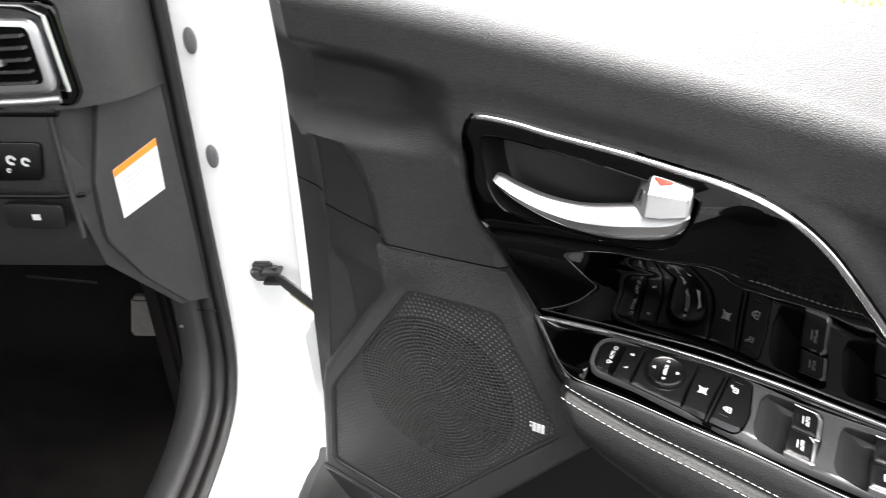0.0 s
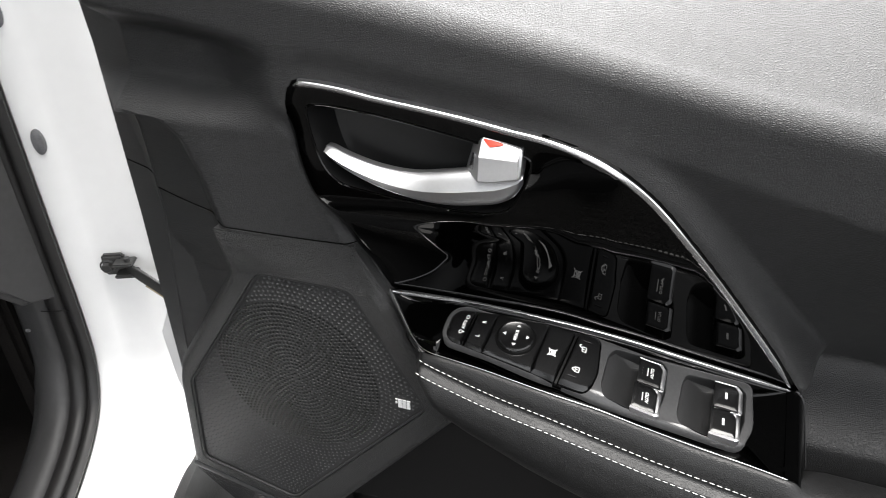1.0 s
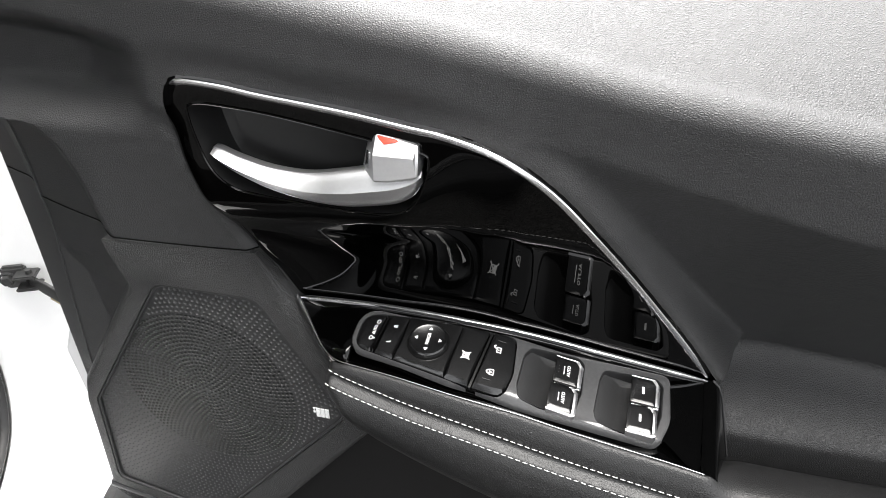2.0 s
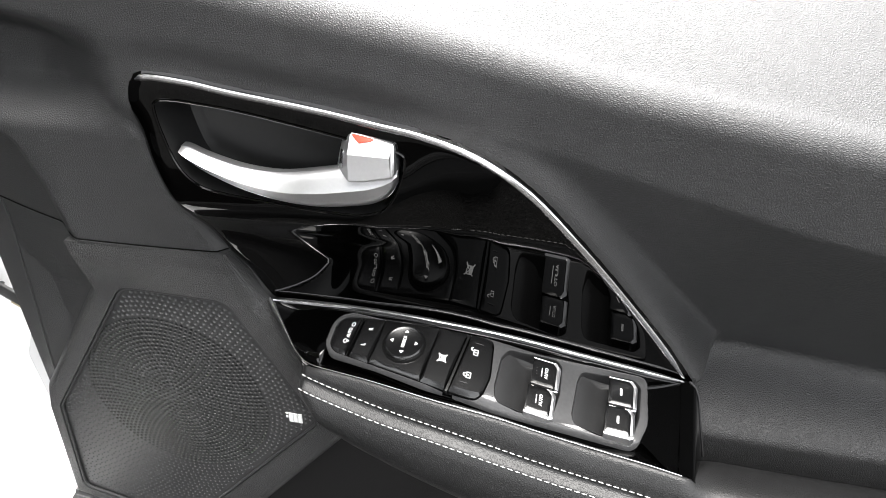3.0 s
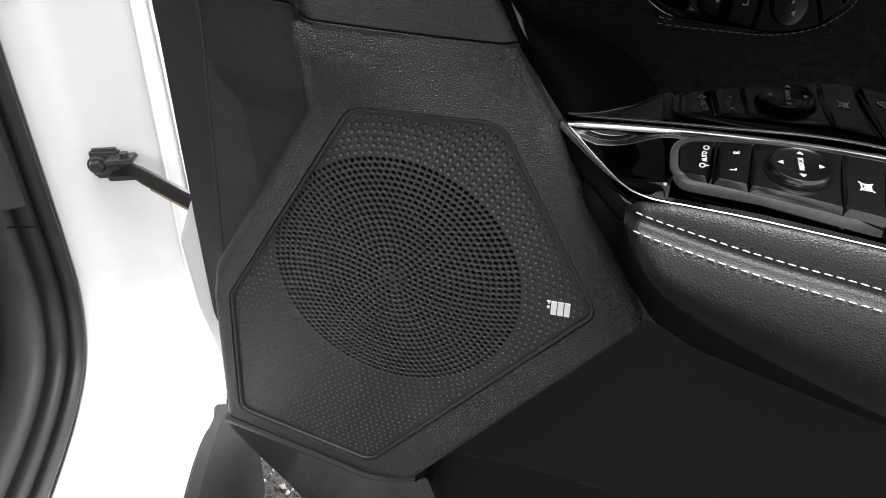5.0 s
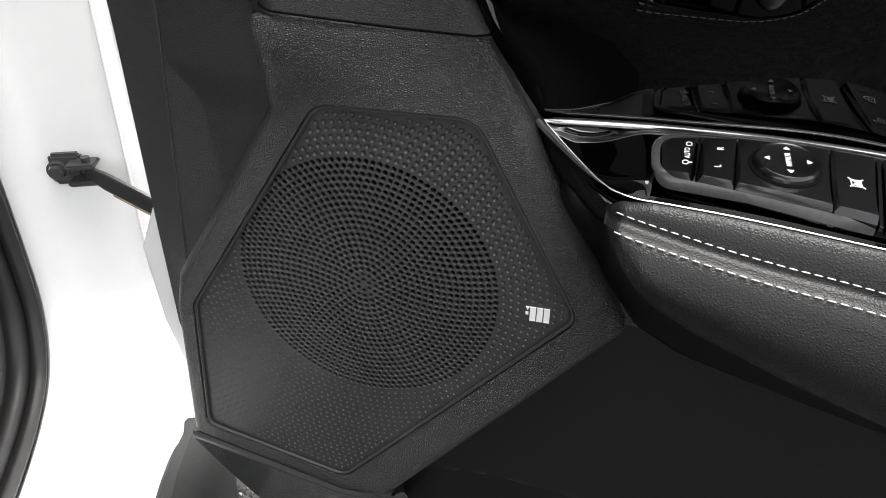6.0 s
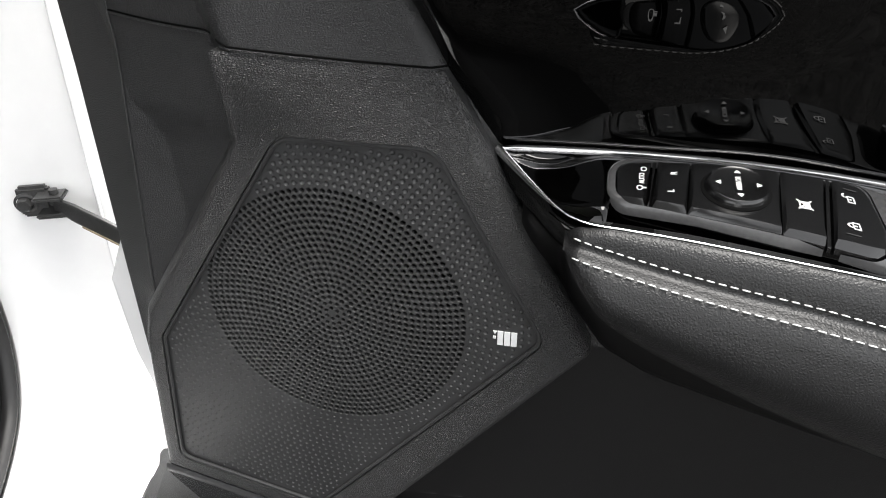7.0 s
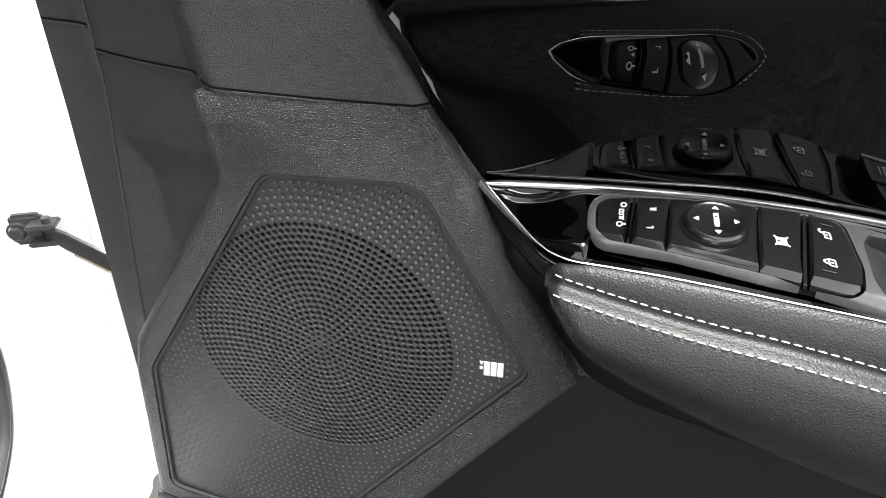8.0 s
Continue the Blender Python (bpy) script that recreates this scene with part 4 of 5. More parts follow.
for n, w in enumerate(wells):
    rows = []
    for d, deep_by in ((0.0, 0.0007), (0.0004, 0.0004), (0.0008, -0.0010), (0.0012, -0.0130)):
        rows.append([on_shelf(u, v, deep_by) for u, v in inset(w, d)])
    part("well", grid(rows, closed=True), WELL, windows, "finger well", angle=60)
    x_left = min(p[0] for p in w)

    def floor_at(u, v, x_left=x_left):
        return on_shelf(u, v, -0.0015 - 0.0105 * float(smooth01((u - x_left + 0.002) / 0.026)))
    part("well_floor", sheet(inset(w, 0.0010), floor_at, 0.002), WELL, windows, angle=40)
for n, x0 in enumerate((0.0908, 0.1448)):
    for back_key in (True, False):
        y0, y1 = (0.4262, 0.4466) if back_key else (0.4045, 0.4242)
        a = x0 + (0.0008 if back_key else -0.0008)
        poly = [(a, y0), (a + 0.0004, y1), (a + 0.0140, y1 + 0.0004), (a + 0.0172, y1 - 0.0035), (a + 0.0168, y0)]
        cap = part("window_key", window_cap(rounded(poly, [0.0006, 0.0008, 0.004, 0.003, 0.0006], 4), 0.0040, 0.0008, 0.010), KEY, windows, "black window key", angle=50)
        side = [(a + 0.0170, y0 - 0.0002), (a + 0.0174, y1 - 0.0040), (a + 0.0145, y1 + 0.0002), (a + 0.0165, y1 + 0.0010), (a + 0.0204, y1 - 0.0032), (a + 0.0198, y0 - 0.0002)]
        part("silver_edge", window_cap(rounded(side, [0.0004, 0.002, 0.0004, 0.001, 0.003, 0.0005], 3), 0.0042, 0.0007, 0.010, 0.30, a + 0.0168), DULL, cap, "silver edge")
        if back_key:
            part("silver_edge", sweep([on_shelf(a + 0.0004 + t * 0.0150, y1 + 0.0003, 0.0037) for t in (0, 0.25, 0.5, 0.75, 1)], lambda k: oval(0.0003, 0.0003, 6)), DULL, cap, "silver edge")
            part("silver_edge", sweep([on_shelf(a + 0.0010 + t * 0.0180, y0 - 0.0010, 0.0018) for t in (0, 0.25, 0.5, 0.75, 1)], lambda k: oval(0.0003, 0.0003, 6)), DULL, cap, "silver edge")
        else:
            front = [(a - 0.0008, y0 - 0.0022), (a - 0.0006, y0 - 0.0002), (a + 0.0160, y0 - 0.0002), (a + 0.0172, y0 + 0.0010), (a + 0.0198, y0 + 0.0006), (a + 0.0196, y0 - 0.0012), (a + 0.0170, y0 - 0.0026)]
            part("silver_edge", window_cap(rounded(front, [0.0008, 0.0005, 0.001, 0.0004, 0.0005, 0.002, 0.002], 3), 0.0040, 0.0008, 0.010), DULL, cap, "silver edge")
        ym = (y0 + y1) / 2
        if n == 0:
            legend("AUTO", 0.0032, a + 0.0102, ym, 0.0042, cap)
            mark([bar(-0.0034, 0.0, 0.0034, 0.0006)], a + 0.0072, ym, 0.0042, cap)
            if back_key:
                mark([bar(-0.0003 + k * 0.0025, 0, 0.0003 + k * 0.0025, 0.0006) for k in (-1, 0, 1)], a + 0.0035, ym, 0.0042, cap, 90, "symbol", SATIN)
        else:
            mark([bar(-0.0028, -0.0008, 0.0028, 0.0008)], a + 0.0085, ym, 0.0042, cap)

# ---- armrest ----
arm = thing("armrest", (0.1, 0.42, 0.58), "black leather armrest with two rows of white stitching", "armrest")
STX = (-0.0745, -0.068, -0.030, 0.0, 0.03, 0.06, 0.09, 0.12, 0.16, 0.20, 0.30, 0.50, 0.78)
STY = (0.4120, 0.4065, 0.3995, 0.3945, 0.3905, 0.3880, 0.3870, 0.3860, 0.3820, 0.3765, 0.366, 0.358, 0.368)
STZ = (0.6985, 0.6965, 0.6908, 0.6875, 0.6850, 0.6805, 0.6742, 0.6685, 0.6652, 0.6645, 0.666, 0.676, 0.688)
BOTX = (-0.0760, -0.0745, -0.071, -0.064, -0.055, -0.047, -0.028, 0.023, 0.080, 0.20, 0.40, 0.78)
BOTZ = (0.6950, 0.6870, 0.676, 0.665, 0.656, 0.650, 0.641, 0.624, 0.607, 0.578, 0.552, 0.55)
arm_x = np.concatenate([np.linspace(-0.0755, -0.05, 18), np.linspace(-0.048, 0.22, 70), np.linspace(0.23, 0.78, 28)])
st_line = np.array(spline(list(zip(STX, STY, STZ)), 10))


def stitch_at(x):
    return line(x, st_line[:, 0], st_line[:, 1]), line(x, st_line[:, 0], st_line[:, 2])


def arm_section(x):
    """From under the bright line over the top, down the front and back underneath."""
    ys, zs = stitch_at(x)
    yc, zc = line(x, ex[:, 0], ex[:, 1]), line(x, ex[:, 0], ex[:, 2]) - 0.0015
    back_end = 0.0
    if x > 0.196:
        t = back_end = smooth01((x - 0.196) / 0.03)
        yc, zc = yc + t * 0.060, zc - t * 0.048
    zb = line(x, BOTX, BOTZ)
    nose = smooth01((x + 0.0755) / 0.022)
    yc, zc = yc + 0.004, zc - 0.002
    h = zs - zb
    top = [(yc, zc), (yc + (ys - yc) * 0.35 - 0.001, zc + 0.0030 * nose + 0.026 * back_end), (yc + (ys - yc) * 0.75 - 0.001, zc + (zs - zc) * 0.55 + 0.0032 * nose + 0.018 * back_end), (ys, zs)]
    rib = [(ys + 0.0002, zs - 0.0018), (ys - 0.0006, zs - 0.0034), (ys - 0.0034, zs - 0.0043), (ys - 0.0062, zs - 0.0051), (ys - 0.0084, zs - 0.0062)]
    face = [(ys - 0.0084 - 0.010 * nose * math.sin(math.pi * 0.62 * t) + 0.020 * t ** 3, zs - 0.0062 - (h - 0.0062) * t) for t in (0.15, 0.3, 0.45, 0.6, 0.75, 0.88, 0.96, 1.0)]
    ring = spline(top, 4) + rib + face + [(face[-1][0] + 0.006, face[-1][1] - 0.001), (face[-1][0] + 0.03, face[-1][1] - 0.002)]
    blunt = float(1 - smooth01((x + 0.0755) / 0.010)) ** 2
    return [(p[0] + 0.007 * blunt, p[1] - 0.0035 * blunt) for p in ring]


rows = [[(x, y, z) for y, z in arm_section(x)] for x in arm_x]
part("cushion", grid(rows), PAD, arm, "padded black leather", angle=50)


def band_section(x):
    zb = line(x, BOTX, BOTZ)
    ys, zs = stitch_at(x)
    y0 = ys + 0.0045
    z1 = line(x, (-0.100, -0.083, -0.065, -0.048, -0.018, 0.070, 0.100, 0.4, 0.78), (0.690, 0.652, 0.620, 0.596, 0.579, 0.554, 0.546, 0.49, 0.49))
    return [(y0 + 0.004 + (0.458 - y0) * s ** 0.8, min(zb, zs) + (z1 - min(zb, zs)) * s) for s in [k / 10 for k in range(11)]] + [(0.475, z1 - 0.004)]


band_x = np.concatenate([np.linspace(-0.100, -0.05, 20), np.linspace(-0.045, 0.78, 70)])
rows = [[(x, y, z) for y, z in band_section(max(x, -0.0755))] if x >= -0.0755 else [(x, line(x, (-0.1, -0.0755), (0.452, p[0])), line(x, (-0.1, -0.0755), (0.70 - 0.04 * k / 11, p[1]))) for k, p in enumerate(band_section(-0.0755))] for x in band_x]
part("carrier", grid(rows), SMOOTH, arm, "smooth black carrier under the padding", angle=60)

# stitches, one mesh shared by all
bm = bmesh.new()
stitch_rows = []
for k in range(7):
    t = k / 6 * 2 - 1
    r = 0.00034 * math.sqrt(max(0.02, 1 - t ** 4))
    stitch_rows.append([(0.0019 * t, r * math.cos(a), r * math.sin(a) * 1.2 + 0.0003 * (1 - t * t)) for a in [math.pi / 3 * j for j in range(6)]])
bm = grid(stitch_rows, closed=True)
bm.faces.new([v for v in bm.verts][:6])
bm.faces.new([v for v in bm.verts][-6:])
first = part("stitch", bm, THREAD, arm, "white thread stitch")
stitch_mesh, spare = first.data, [first]


def stitch_row(offset):
    places, x = [], -0.0715
    while x < 0.34:
        ys, zs = stitch_at(x)
        places.append((x, ys + offset[0], zs + offset[1]))
        x += 0.0050
    return places


for off in ((-0.0001, 0.0002), (-0.0087, -0.0056)):
    row = stitch_row(off)
    for a, b in zip(row, row[1:]):
        ob = spare.pop() if spare else new("stitch", stitch_mesh)
        d = (Vector(b) - Vector(a)).normalized()
        out = Vector((0, -0.8, 0.6))
        side = out.cross(d).normalized()
        out = d.cross(side)
        m = Matrix((d, side, out)).transposed().to_4x4()
        m.translation = (Vector(a) + Vector(b)) / 2
        ob.parent = arm
        ob.matrix_parent_inverse = PLACE[arm.name].inverted()
        ob.matrix_basis = m

# ---- the car's body at the hinge ----
# f: towards the car's front, o: outwards, from the foot of the hinge pillar
FWD, OUT = Vector((-0.419, 0.908, 0)), Vector((0.908, 0.419, 0))


def car(f, o, z):
    return Vector((-0.58, 0.575, 0)) + FWD * f + OUT * o + Vector((0, 0, z))


body = thing("car", car(-0.3, 0.0, 0.2), "white car body with hinge pillar and door sill", "car")
OPEN = [(0.0, 1.45), (0.0, 1.10), (0.0, 0.80), (0.0, 0.60), (-0.001, 0.50), (-0.008, 0.435), (-0.035, 0.385), (-0.08, 0.358), (-0.15, 0.342), (-0.26, 0.334), (-0.5, 0.33), (-1.1, 0.33)]
opening = spline(OPEN, 8)


def along(section, path=opening):
    """Sweeps (inset from the opening, outwards) pairs round the door opening."""
    rows = []
    q = np.array(path)
    tan = np.gradient(q, axis=0)
    tan /= np.linalg.norm(tan, axis=1, keepdims=True)
    for (f, z), (tf, tz) in zip(q, tan):
        # away from the opening: forwards on the pillar, down on the sill
        nf, nz = -tz, tf
        rows.append([car(f + nf * d, o, z + nz * d) for d, o in section])
    return rows


jamb = [(0.05, -0.053), (0.006, -0.043), (0.0, -0.036), (0.0, -0.012), (0.003, -0.002), (0.005, 0.012), (0.006, 0.045), (0.007, 0.072), (0.010, 0.084), (0.018, 0.090), (0.03, 0.091), (0.034, 0.084), (0.12, 0.084)]
part("pillar", grid(along(jamb)), WHITE, body, "white painted hinge pillar and sill", angle=40)
part("weatherstrip", grid(along([(-0.004, -0.037), (-0.011, -0.035), (-0.016, -0.041), (-0.014, -0.048), (-0.008, -0.0505), (-0.014, -0.053), (-0.017, -0.062), (-0.012, -0.072), (0.0, -0.078), (0.01, -0.051)]), closed=True), RUBBER, body, "black rubber door seal", angle=60)
part("pillar_trim", grid(along([(0.0, -0.074), (-0.010, -0.079), (-0.012, -0.090), (-0.004, -0.112), (0.02, -0.135), (0.06, -0.14)])), TRIM_IN, body, "black plastic pillar and sill trim", angle=60)
# unseen dark cover, added so the gloss trim doesn't mirror the white sill
sill_cover = [[car(f, o, z) for f, z in ((-0.36, 0.3315), (-0.37, 0.3360), (-0.6, 0.3350), (-1.1, 0.3350), (-1.1, 0.328))] for o in (-0.05, -0.02, 0.02, 0.06, 0.094)] + [[car(f, 0.096, 0.30) for f in (-0.36, -0.37, -0.6, -1.1, -1.1)]]
part("sill_reflection_cover", grid(sill_cover), CLADDING, body, "unseen dark sill cover, added to cut white reflections", angle=30)
# joint in the seal
for z in (0.53,):
    part("seal_joint", sweep([car(-0.0175, -0.043, z), car(-0.019, -0.062, z + 0.001), car(-0.017, -0.078, z + 0.001)], lambda k: oval(0.0008, 0.0008, 6)), SMOOTH, body)

# fender beyond the pillar, dark cladding below
fender = [[car(f, 0.088 + 0.03 * math.sin(min(1, f * 5)) * (1 - ((z - 0.7) / 0.6) ** 2) + 0.006 * 0, z) for z in np.linspace(0.40, 1.0, 12)] for f in np.linspace(0.012, 0.8, 20)]
part("fender", grid(fender), WHITE, body, "white front fender")
part("lower_cladding", box((-1.1, 0.02, 0.19), (0.015, 0.082, 0.305), 0.006, car), CLADDING, body, "dark grey plastic lower cladding")
rows = []
for f in [-0.056, -0.057] + [-0.07 - 0.05 * k for k in range(21)]:
    z = line(-f, (0.055, 0.15, 0.25, 1.1), (0.312, 0.343, 0.356, 0.358))
    ends = 0.0 if f < -0.0565 else 0.006
    rows.append([car(f, o, z - d) for o, d in ((0.085 + ends, 0.10), (0.085 + ends, 0.004 + ends), (0.089, ends), (0.100, ends), (0.112, 0.012 + ends), (0.122 - ends, 0.030), (0.126 - ends, 0.055), (0.122 - ends, 0.15))])
bm = grid(rows)
bm.verts.ensure_lookup_table()
bm.faces.new(bm.verts[:8])
part("sill_cladding", bm, CLADDING, body, "dark grey plastic sill cladding", angle=40)
part("roof", box((-1.3, -1.35, 1.44), (0.2, 0.05, 1.50), 0.02, car), WHITE, body)
part("rear_side", box((-2.6, -0.05, 0.24), (-1.14, 0.07, 0.97), 0.03, car), WHITE, body, "white rear door and quarter")
part("rear_glass", box((-2.5, -0.06, 0.972), (-1.16, 0.03, 1.43), 0.01, car), GLOSS, body, "dark rear side glass")
part("far_side", box((-1.3, -1.40, 0.2), (0.6, -1.33, 1.46), 0.01, car), TRIM_IN, body)
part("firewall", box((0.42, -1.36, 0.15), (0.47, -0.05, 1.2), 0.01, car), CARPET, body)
# unseen lid, added to stop sky light falling into the footwell
part("dash_top", box((-0.12, -1.36, 0.985), (0.45, -0.06, 1.003), 0.006, car), TRIM_IN, body, "unseen black dashboard top that keeps sky light out")
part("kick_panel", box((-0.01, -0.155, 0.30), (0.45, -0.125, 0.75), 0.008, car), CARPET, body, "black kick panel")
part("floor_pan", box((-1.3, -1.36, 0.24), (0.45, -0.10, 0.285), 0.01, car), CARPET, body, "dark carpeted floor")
for o, z in ((-0.0175, 0.8985), (-0.0175, 0.7550)):
    rows = []
    for r, w in ((0.0115, 0.0), (0.0115, 0.0022), (0.0098, 0.0036), (0.0, 0.0042)):
        rows.append([car(-0.0002 - w, o + 0.66 * r * math.cos(a), z + 1.35 * r * math.sin(a)) for a in [2 * math.pi * k / 28 for k in range(28)]])
    part("rubber_plug", grid(rows, closed=True), PLUG, body, "grey rubber plug")
part("pillar_crease", sweep(spline([car(0.0052, 0.079, 0.82), car(0.0052, 0.076, 0.70), car(0.0052, 0.072, 0.50), car(0.0052, 0.069, 0.400), car(0.0045, 0.060, 0.368)], 6), lambda k: oval(0.0022, 0.0016, 8)), WHITE, body)
part("screw", box((-0.0035, -0.112, 0.493), (0.0, -0.106, 0.498), 0.001, lambda f, o, z: car(f - 0.006, o, z)), DULL, body)

rows = []
for k in range(13):
    t = k / 12
    r = 0.013 * math.sin(math.pi * (0.12 + 0.76 * t)) ** 0.5
    rows.append([(-0.428 + r * math.cos(a) * 1.2, 0.535 + r * math.sin(a), 0.500 + 0.075 * t) for a in [math.pi / 8 * q for q in range(16)]])
bm = grid(rows, closed=True)
bm.verts.ensure_lookup_table()
bm.faces.new(bm.verts[:16])
bm.faces.new(bm.verts[-16:])
part("hinge", bm, WHITE, door, "white painted door hinge", angle=60)
# check strap between pillar and door
def sc(f, o, z):
    """Places of the check strap's parts on the pillar."""
    return car(f + 0.003, o + 0.017, z + 0.006)


strap = thing("check_strap", car(0, 0.027, 0.581), "dark steel door check strap bolted to the pillar", "door check")
part("bracket", box((-0.007, -0.008, 0.564), (0.003, 0.020, 0.594), 0.003, sc), STEEL, strap, "bolted bracket")
for z in (0.5705, 0.5865):
    part("bracket_ear", box((-0.024, 0.010, z - 0.0022), (-0.002, 0.036, z + 0.0022), 0.0015, lambda f, o, zz: sc(f, o, zz)), STEEL, strap)
rows = [[sc(-0.0065 - w, -0.001 + r * math.cos(a), 0.579 + r * math.sin(a)) for a in [math.pi / 12 * k for k in range(24)]] for r, w in ((0.0098, 0), (0.0098, 0.0018), (0.0074, 0.0024))]
part("washer", grid(rows, closed=True), STEEL, strap)
rows = [[sc(-0.0085 - w, -0.001 + r * math.cos(a), 0.579 + r * math.sin(a)) for a in [math.pi / 3 * k for k in range(6)]] for r, w in ((0.0070, 0), (0.0070, 0.0052), (0.0056, 0.0065), (0.0, 0.0065))]
part("bolt", grid(rows, closed=True), STEEL, strap, "hexagon bolt", angle=20)
rows = [[sc(-0.014 + r * math.cos(a), 0.027 + r * math.sin(a), z) for a in [math.pi / 8 * k for k in range(16)]] for r, z in ((0.0, 0.5935), (0.0040, 0.5935), (0.0040, 0.5895), (0.0030, 0.5890), (0.0030, 0.5660), (0.0, 0.5655))]
part("pivot_pin", grid(rows, closed=True), STEEL, strap, angle=30)
end = Vector((-0.395, 0.552, 0.555))
a0 = sc(-0.014, 0.026, 0.5785)
part("arm", sweep([a0, a0.lerp(end, 0.15), a0.lerp(end, 0.5), end], lambda k: oval(0.0026, 0.0062 + 0.003 * min(1, 4 * k), 12, 0.4)), STEEL, strap, "flat steel arm")
low = Vector((0, -0.001, -0.0088))
part("arm_edge", sweep([a0.lerp(end, 0.22) + low, end + low], lambda k: oval(0.0026, 0.0013, 6)), BRASS, strap, "worn bright lower edge")

# ---- dashboard, seen past the pillar ----
dash = thing("dashboard", car(-0.1, -0.6, 0.6), "black grained dashboard end with air vent and small switches", "dashboard")
# side panel: runs from the near corner to the pillar
DIAG0, DIAG1 = (-0.12, -0.13), (-0.02, -0.06)


def diag(s, z, w=0.0):
    """s: 0 at the near corner, 1 at the pillar; w: out of the face."""
    f, o = (a + (b - a) * s for a, b in zip(DIAG0, DIAG1))
    return car(f - 0.57 * w, o + 0.82 * w, z)


def dash_front(o, z, w=0.0):
    return car(-0.12 - w, o, z)


cap_top = rounded([(0.40, 0.855), (1.02, 0.874), (1.05, 0.55), (0.80, 0.560), (0.42, 0.620), (0.13, 0.690), (0.17, 0.760)], [0.008, 0.004, 0.004, 0.02, 0.03, 0.02, 0.03], 4)
part("side_panel", solid(cap_top, lambda s, z, w: diag(s, z, w), 0.004, 0.004, 4, base=-0.012), TRIM_IN, dash, "black end panel with rounded edges")
side = rounded([(-0.02, 0.848), (0.02, 0.850), (1.02, 0.872), (1.05, 0.55), (0.76, 0.555), (0.10, 0.655), (-0.02, 0.74)], 0.01, 3)
part("side_cap", solid(side, lambda s, z, w: diag(s, z, w), -0.007, 0.002, base=-0.03), TRIM_IN, dash, "black corner panel")
part("cap_edge", sweep([diag(-0.03, 0.70, -0.006), diag(-0.02, 0.842, -0.005), diag(0.03, 0.851, -0.005), diag(0.38, 0.858, -0.003)], lambda k: oval(0.0035, 0.003, 8)), TRIM_IN, dash)
upper = []
for k in range(15):
    t = k / 14
    prof = [(-1.25, 0.0), (-0.30, 0.0), (-0.16, 0.0), (-0.11, 0.012), (-0.07, 0.05), (-0.05, 0.13)]
    z = 0.852 + 0.15 * t
    lean = 0.10 * max(0, t - 0.55) ** 1.5
    upper.append([car(-0.128 + d + lean, o, z) for o, d in spline([(o, d) for o, d in prof], 5)])
part("upper_dash", grid(upper), TRIM_IN, dash, "black upper dashboard", angle=60)
lower = []
for k in range(12):
    t = k / 11
    z = 0.848 - 0.215 * t
    lower.append([car(-0.12 + d + 0.05 * t * t, o, z) for o, d in [(-1.25, 0.0), (-0.6, 0.0), (-0.30, 0.0), (-0.16, 0.0), (-0.135, 0.004), (-0.125, 0.014)]])
lower.append([car(0.05, o, 0.62) for o in (-1.25, -0.6, -0.30, -0.16, -0.135, -0.125)])
part("knee_panel", grid(lower), TRIM_IN, dash, "black knee panel", angle=50)
part("ledge", sweep([dash_front(-1.2, 0.852, 0.006), dash_front(-0.18, 0.852, 0.006), dash_front(-0.125, 0.850, 0.0)], lambda k: oval(0.005, 0.006, 10)), SMOOTH, dash)
part("joint", sweep([dash_front(-1.2, 0.752, 0.001), dash_front(-0.15, 0.752, 0.001), dash_front(-0.127, 0.75, -0.01)], lambda k: oval(0.002, 0.003, 8)), SMOOTH, dash)
# vent
vent = part("vent_frame", solid(rounded([(-0.36, 0.955), (-0.115, 0.946), (-0.112, 0.872), (-0.36, 0.862)], 0.014, 5), lambda o, z, w: dash_front(o, z, w), 0.010, 0.004, base=-0.01), SILVER, dash, "silver vent frame")
# solid near-black face paints the shade of the open vent
part("vent_mouth_shade", solid(rounded([(-0.35, 0.946), (-0.124, 0.938), (-0.122, 0.882), (-0.35, 0.873)], 0.008, 4), lambda o, z, w: dash_front(o, z, w), 0.0112, 0.0005, base=0.0), SHADOW_GAP, vent)
for k in range(5):
    z = 0.8855 + 0.0115 * k
    part("slat", box((-0.345, z - 0.0016, 0.0), (-0.127, z + 0.0016, 0.009), 0.0006, lambda o, zz, w: dash_front(o, zz + (o + 0.125) * 0.03, 0.0118 + w)), SATIN, vent)
part("slider", box((-0.162, 0.903, 0.0), (-0.150, 0.909, 0.008), 0.001, lambda o, zz, w: dash_front(o, zz, 0.017 + w)), DULL, vent)
part("gloss_surround", solid(rounded([(-0.38, 0.972), (-0.101, 0.962), (-0.097, 0.868), (-0.104, 0.856), (-0.38, 0.848)], [0.006, 0.018, 0.012, 0.006, 0.006], 5), lambda o, z, w: dash_front(o, z, w - 0.9 * max(0, o + 0.112)), 0.0050, 0.003, base=-0.02), GLOSS, dash, "gloss black vent surround")
part("surround_line", sweep([dash_front(-0.37, 0.967, 0.0045), dash_front(-0.125, 0.9575, 0.0045), dash_front(-0.108, 0.948, 0.003), dash_front(-0.105, 0.872, 0.001)], lambda k: oval(0.0016 + 0.0022 * k, 0.0016 + 0.001 * k, 8)), SILVER, dash, "thin silver line")
part("silver_strip", sweep([dash_front(-0.36, 0.8555, 0.010), dash_front(-0.14, 0.8635, 0.010), dash_front(-0.112, 0.8655, 0.008)], lambda k: oval(0.003, 0.0045, 8)), SILVER, dash, "silver strip")
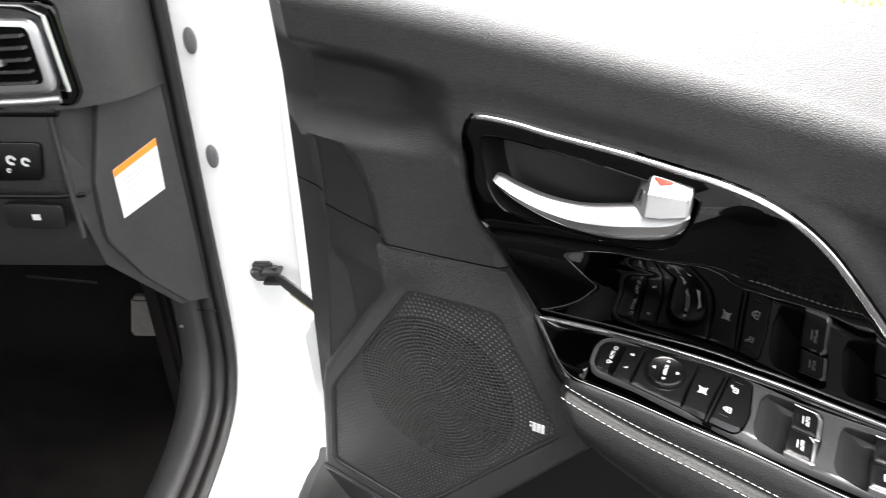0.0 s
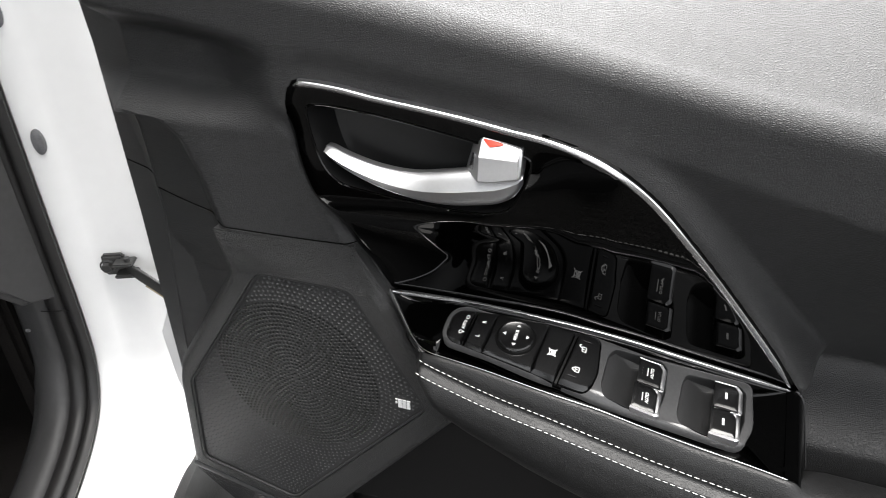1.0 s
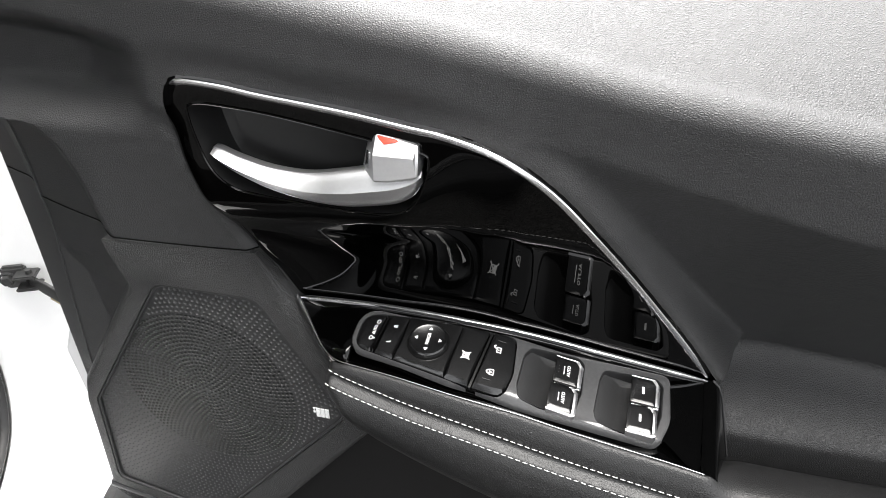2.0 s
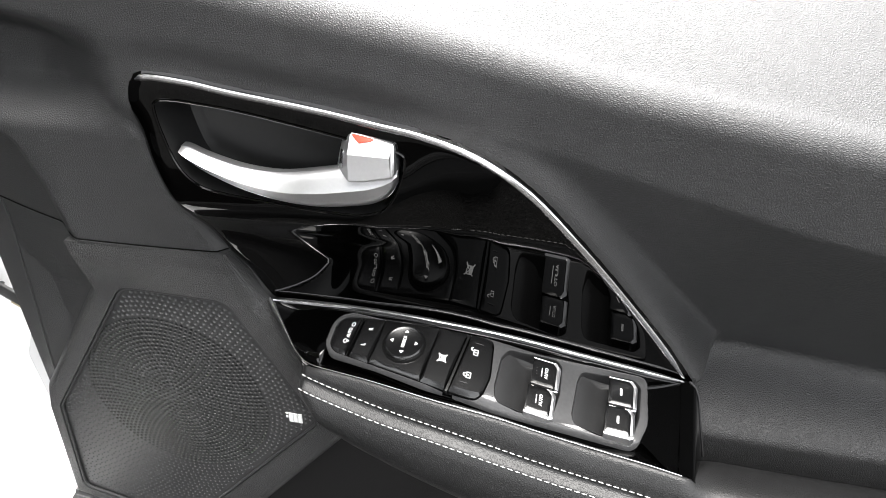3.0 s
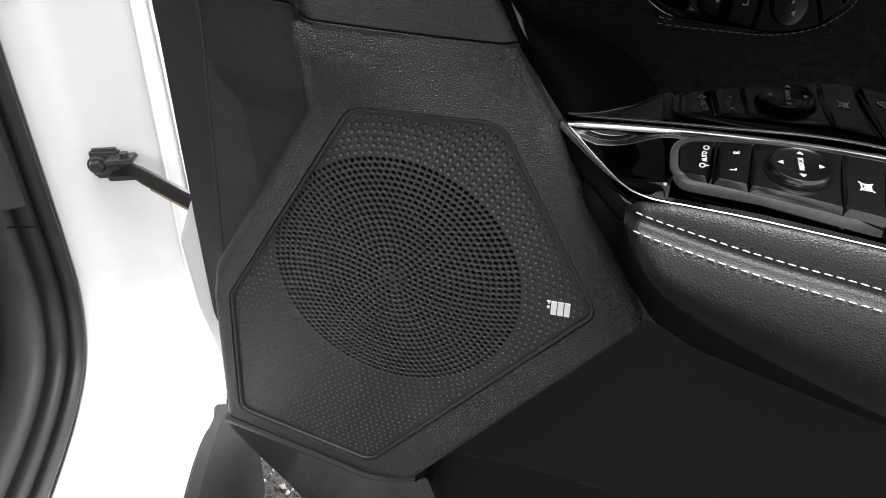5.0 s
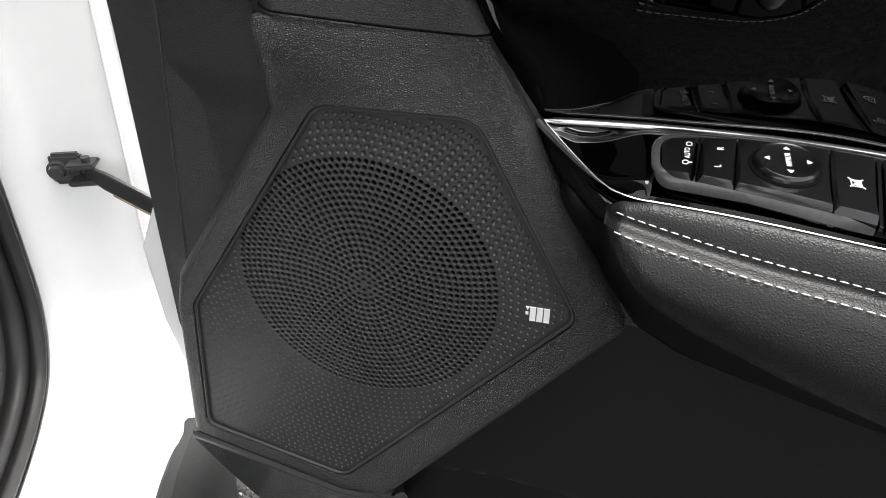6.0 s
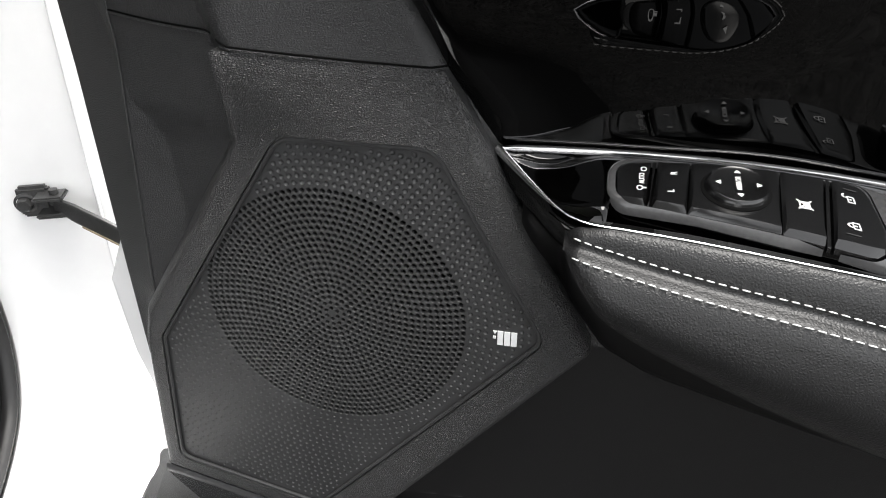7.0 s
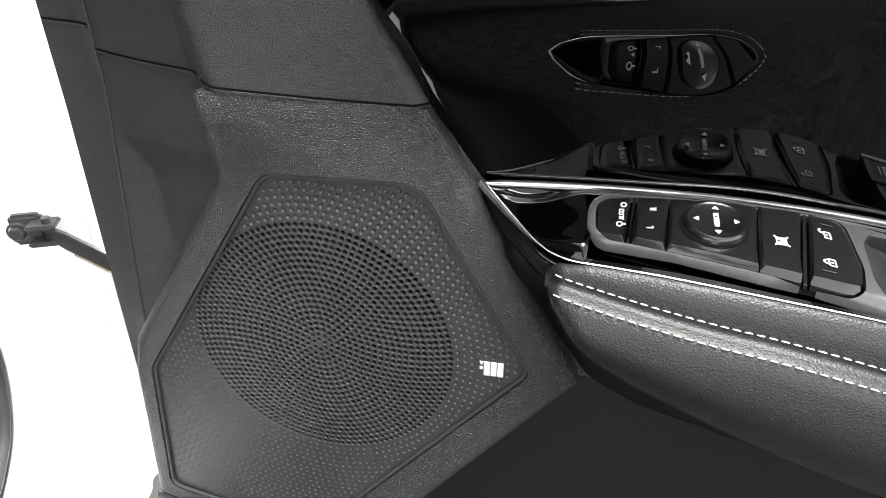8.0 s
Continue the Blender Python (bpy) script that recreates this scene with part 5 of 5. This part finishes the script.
# small switch panel and bonnet release
pod = part("switch_pod", solid(rounded([(-0.30, 0.818), (-0.153, 0.816), (-0.165, 0.772), (-0.30, 0.770)], 0.006, 3), lambda o, z, w: dash_front(o, z, w), 0.002, 0.001, base=-0.004), KEY, dash, "black switch panel")
for o, z, r in ((-0.192, 0.796, 0.006), (-0.176, 0.794, 0.0055), (-0.198, 0.784, 0.003)):
    bm = bmesh.new()
    for q in ring_quads(0.4 * r, r, 0, 300, 10):
        bm.faces.new([bm.verts.new(dash_front(o + a, z + b, 0.0023)) for a, b in q])
    part("symbol", bm, INK, pod, "white symbol", smooth=False)
recess = part("release_recess", solid(rounded([(-0.222, 0.744), (-0.150, 0.742), (-0.154, 0.711), (-0.222, 0.713)], 0.008, 4), lambda o, z, w: dash_front(o, z - 0.0, w), 0.0035, 0.001, base=-0.004), RUBBER, dash, "black release lever")
part("symbol", box((-0.188, 0.724, 0.0), (-0.179, 0.731, 0.001), 0.0, lambda o, z, w: dash_front(o, z, 0.0038 + w)), INK, recess, "white symbol")
part("lower_slot", sweep([dash_front(-0.225, 0.646, 0.0), dash_front(-0.14, 0.638, 0.0)], lambda k: oval(0.0015, 0.002, 6)), SMOOTH, dash)

# paper label on the end panel
label = thing("warning_label", diag(0.6, 0.71, 0.004), "white paper label with an orange top edge", "label")
LAB = [(0.355, 0.770), (0.845, 0.7925), (0.825, 0.7275), (0.345, 0.709)]
part("paper", solid(LAB, lambda s, z, w: diag(s, z, 0.0042 + w), 0.0004, 0.0001, 1), PAPER, label)
part("orange_edge", solid([LAB[0], LAB[1], (0.842, 0.7835), (0.354, 0.7615)], lambda s, z, w: diag(s, z, 0.0047 + w), 0.0003, 0.0001, 1), ORANGE, label)
for k in range(6):
    z0 = 0.7535 - 0.0066 * k
    part("print_line", solid([(0.40, z0), (0.78 - 0.05 * (k % 3), z0 + 0.018), (0.78 - 0.05 * (k % 3), z0 + 0.0168), (0.40, z0 - 0.0012)], lambda s, z, w: diag(s, z, 0.0047 + w), 0.0002, 0.00005, 1), GREY_INK, label)

# pedals and footwell
for name, label_text, o0, o1, z0, z1 in (("accelerator_pedal", "dark rubber accelerator pedal hanging in the footwell", -0.290, -0.240, 0.362, 0.55),):
    p = thing(name, car(0.15, (o0 + o1) / 2, z0), label_text, "pedal")
    part("pad", box((0.145, o0, z0), (0.165, o1, min(z1, z0 + 0.062)), 0.005, lambda f, o, z: car(f + (z - z0) * 0.5, o, z)), PEDAL, p)
    part("stem", sweep([car(0.19, (o0 + o1) / 2, z0 + 0.08), car(0.25, (o0 + o1) / 2, z0 + 0.2), car(0.42, (o0 + o1) / 2, z0 + 0.3)], lambda k: oval(0.008, 0.006, 8)), RUBBER, p)
mat = thing("floor_mat", car(-0.1, -0.35, 0.286), "dark carpet floor mat with shallow folds", "floor mat")
rows = [[car(f, o, 0.289 + 0.006 * noise.noise(Vector((f * 9, o * 9, 0))) + 0.12 * smooth01((f - 0.16) / 0.25) + 0.004 * noise.noise(Vector((f * 30, o * 30, 3)))) for o in np.linspace(-0.64, -0.14, 50)] for f in np.linspace(-0.55, 0.40, 80)]
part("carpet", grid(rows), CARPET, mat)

# ---- outside ----
rows = [[(x, y, 0.004 * noise.noise(Vector((x * 3, y * 3, 0)))) for x in np.concatenate([[-400, -60, -12], np.linspace(-4, 4, 40), [12, 60, 400]])]
        for y in np.concatenate([[-400, -60, -12], np.linspace(-4, 4, 40), [12, 60, 400]])]
ground = part("ground", grid(rows), GROUND)
tagged(ground, "grey gravelly asphalt ground", "ground", kind="structure")
rng = random.Random(4)
bm = bmesh.new()
for k in range(1500):
    x, y = rng.uniform(-0.95, -0.3), rng.uniform(0.45, 1.15)
    s = rng.uniform(0.003, 0.009)
    q = Euler((rng.uniform(0, 6), rng.uniform(0, 6), rng.uniform(0, 6))).to_matrix()
    c = Vector((x, y, s * 0.35))
    pts = [bm.verts.new(c + q @ Vector(v) * s * rng.uniform(0.7, 1.1)) for v in ((1, 0, 0), (-1, 0, 0), (0, 0.8, 0), (0, -0.8, 0), (0, 0, 0.6), (0, 0, -0.6))]
    for a, b in ((0, 2), (2, 1), (1, 3), (3, 0)):
        bm.faces.new((pts[a], pts[b], pts[4]))
        bm.faces.new((pts[b], pts[a], pts[5]))
gravel = part("gravel", bm, STONE, smooth=False)
tagged(gravel, "loose grey gravel stones on the ground", "gravel", kind="stuff")
bm = bmesh.new()
for k in range(9000):
    x, y = rng.uniform(-2.5, 4.0), 5.2 + 6.5 * rng.random() ** 1.4
    h, a, w = rng.uniform(0.05, 0.14), rng.uniform(0, 6.3), rng.uniform(0.003, 0.006)
    dx, dy = math.cos(a) * w, math.sin(a) * w
    lx, ly = rng.uniform(-0.05, 0.05), rng.uniform(-0.05, 0.05)
    bm.faces.new([bm.verts.new(p) for p in ((x - dx, y - dy, 0), (x + dx, y + dy, 0), (x + lx, y + ly, h))])
blades = part("grass", bm, GRASS, smooth=False)
tagged(blades, "bright green lawn grass", "grass", kind="stuff")
lawn = part("lawn", grid([[(x, y, 0.012) for x in (-60, -10, 0, 10, 60)] for y in (5.0, 9, 20, 90)]), GRASS)
tagged(lawn, "green lawn beyond the car", "lawn", kind="structure")
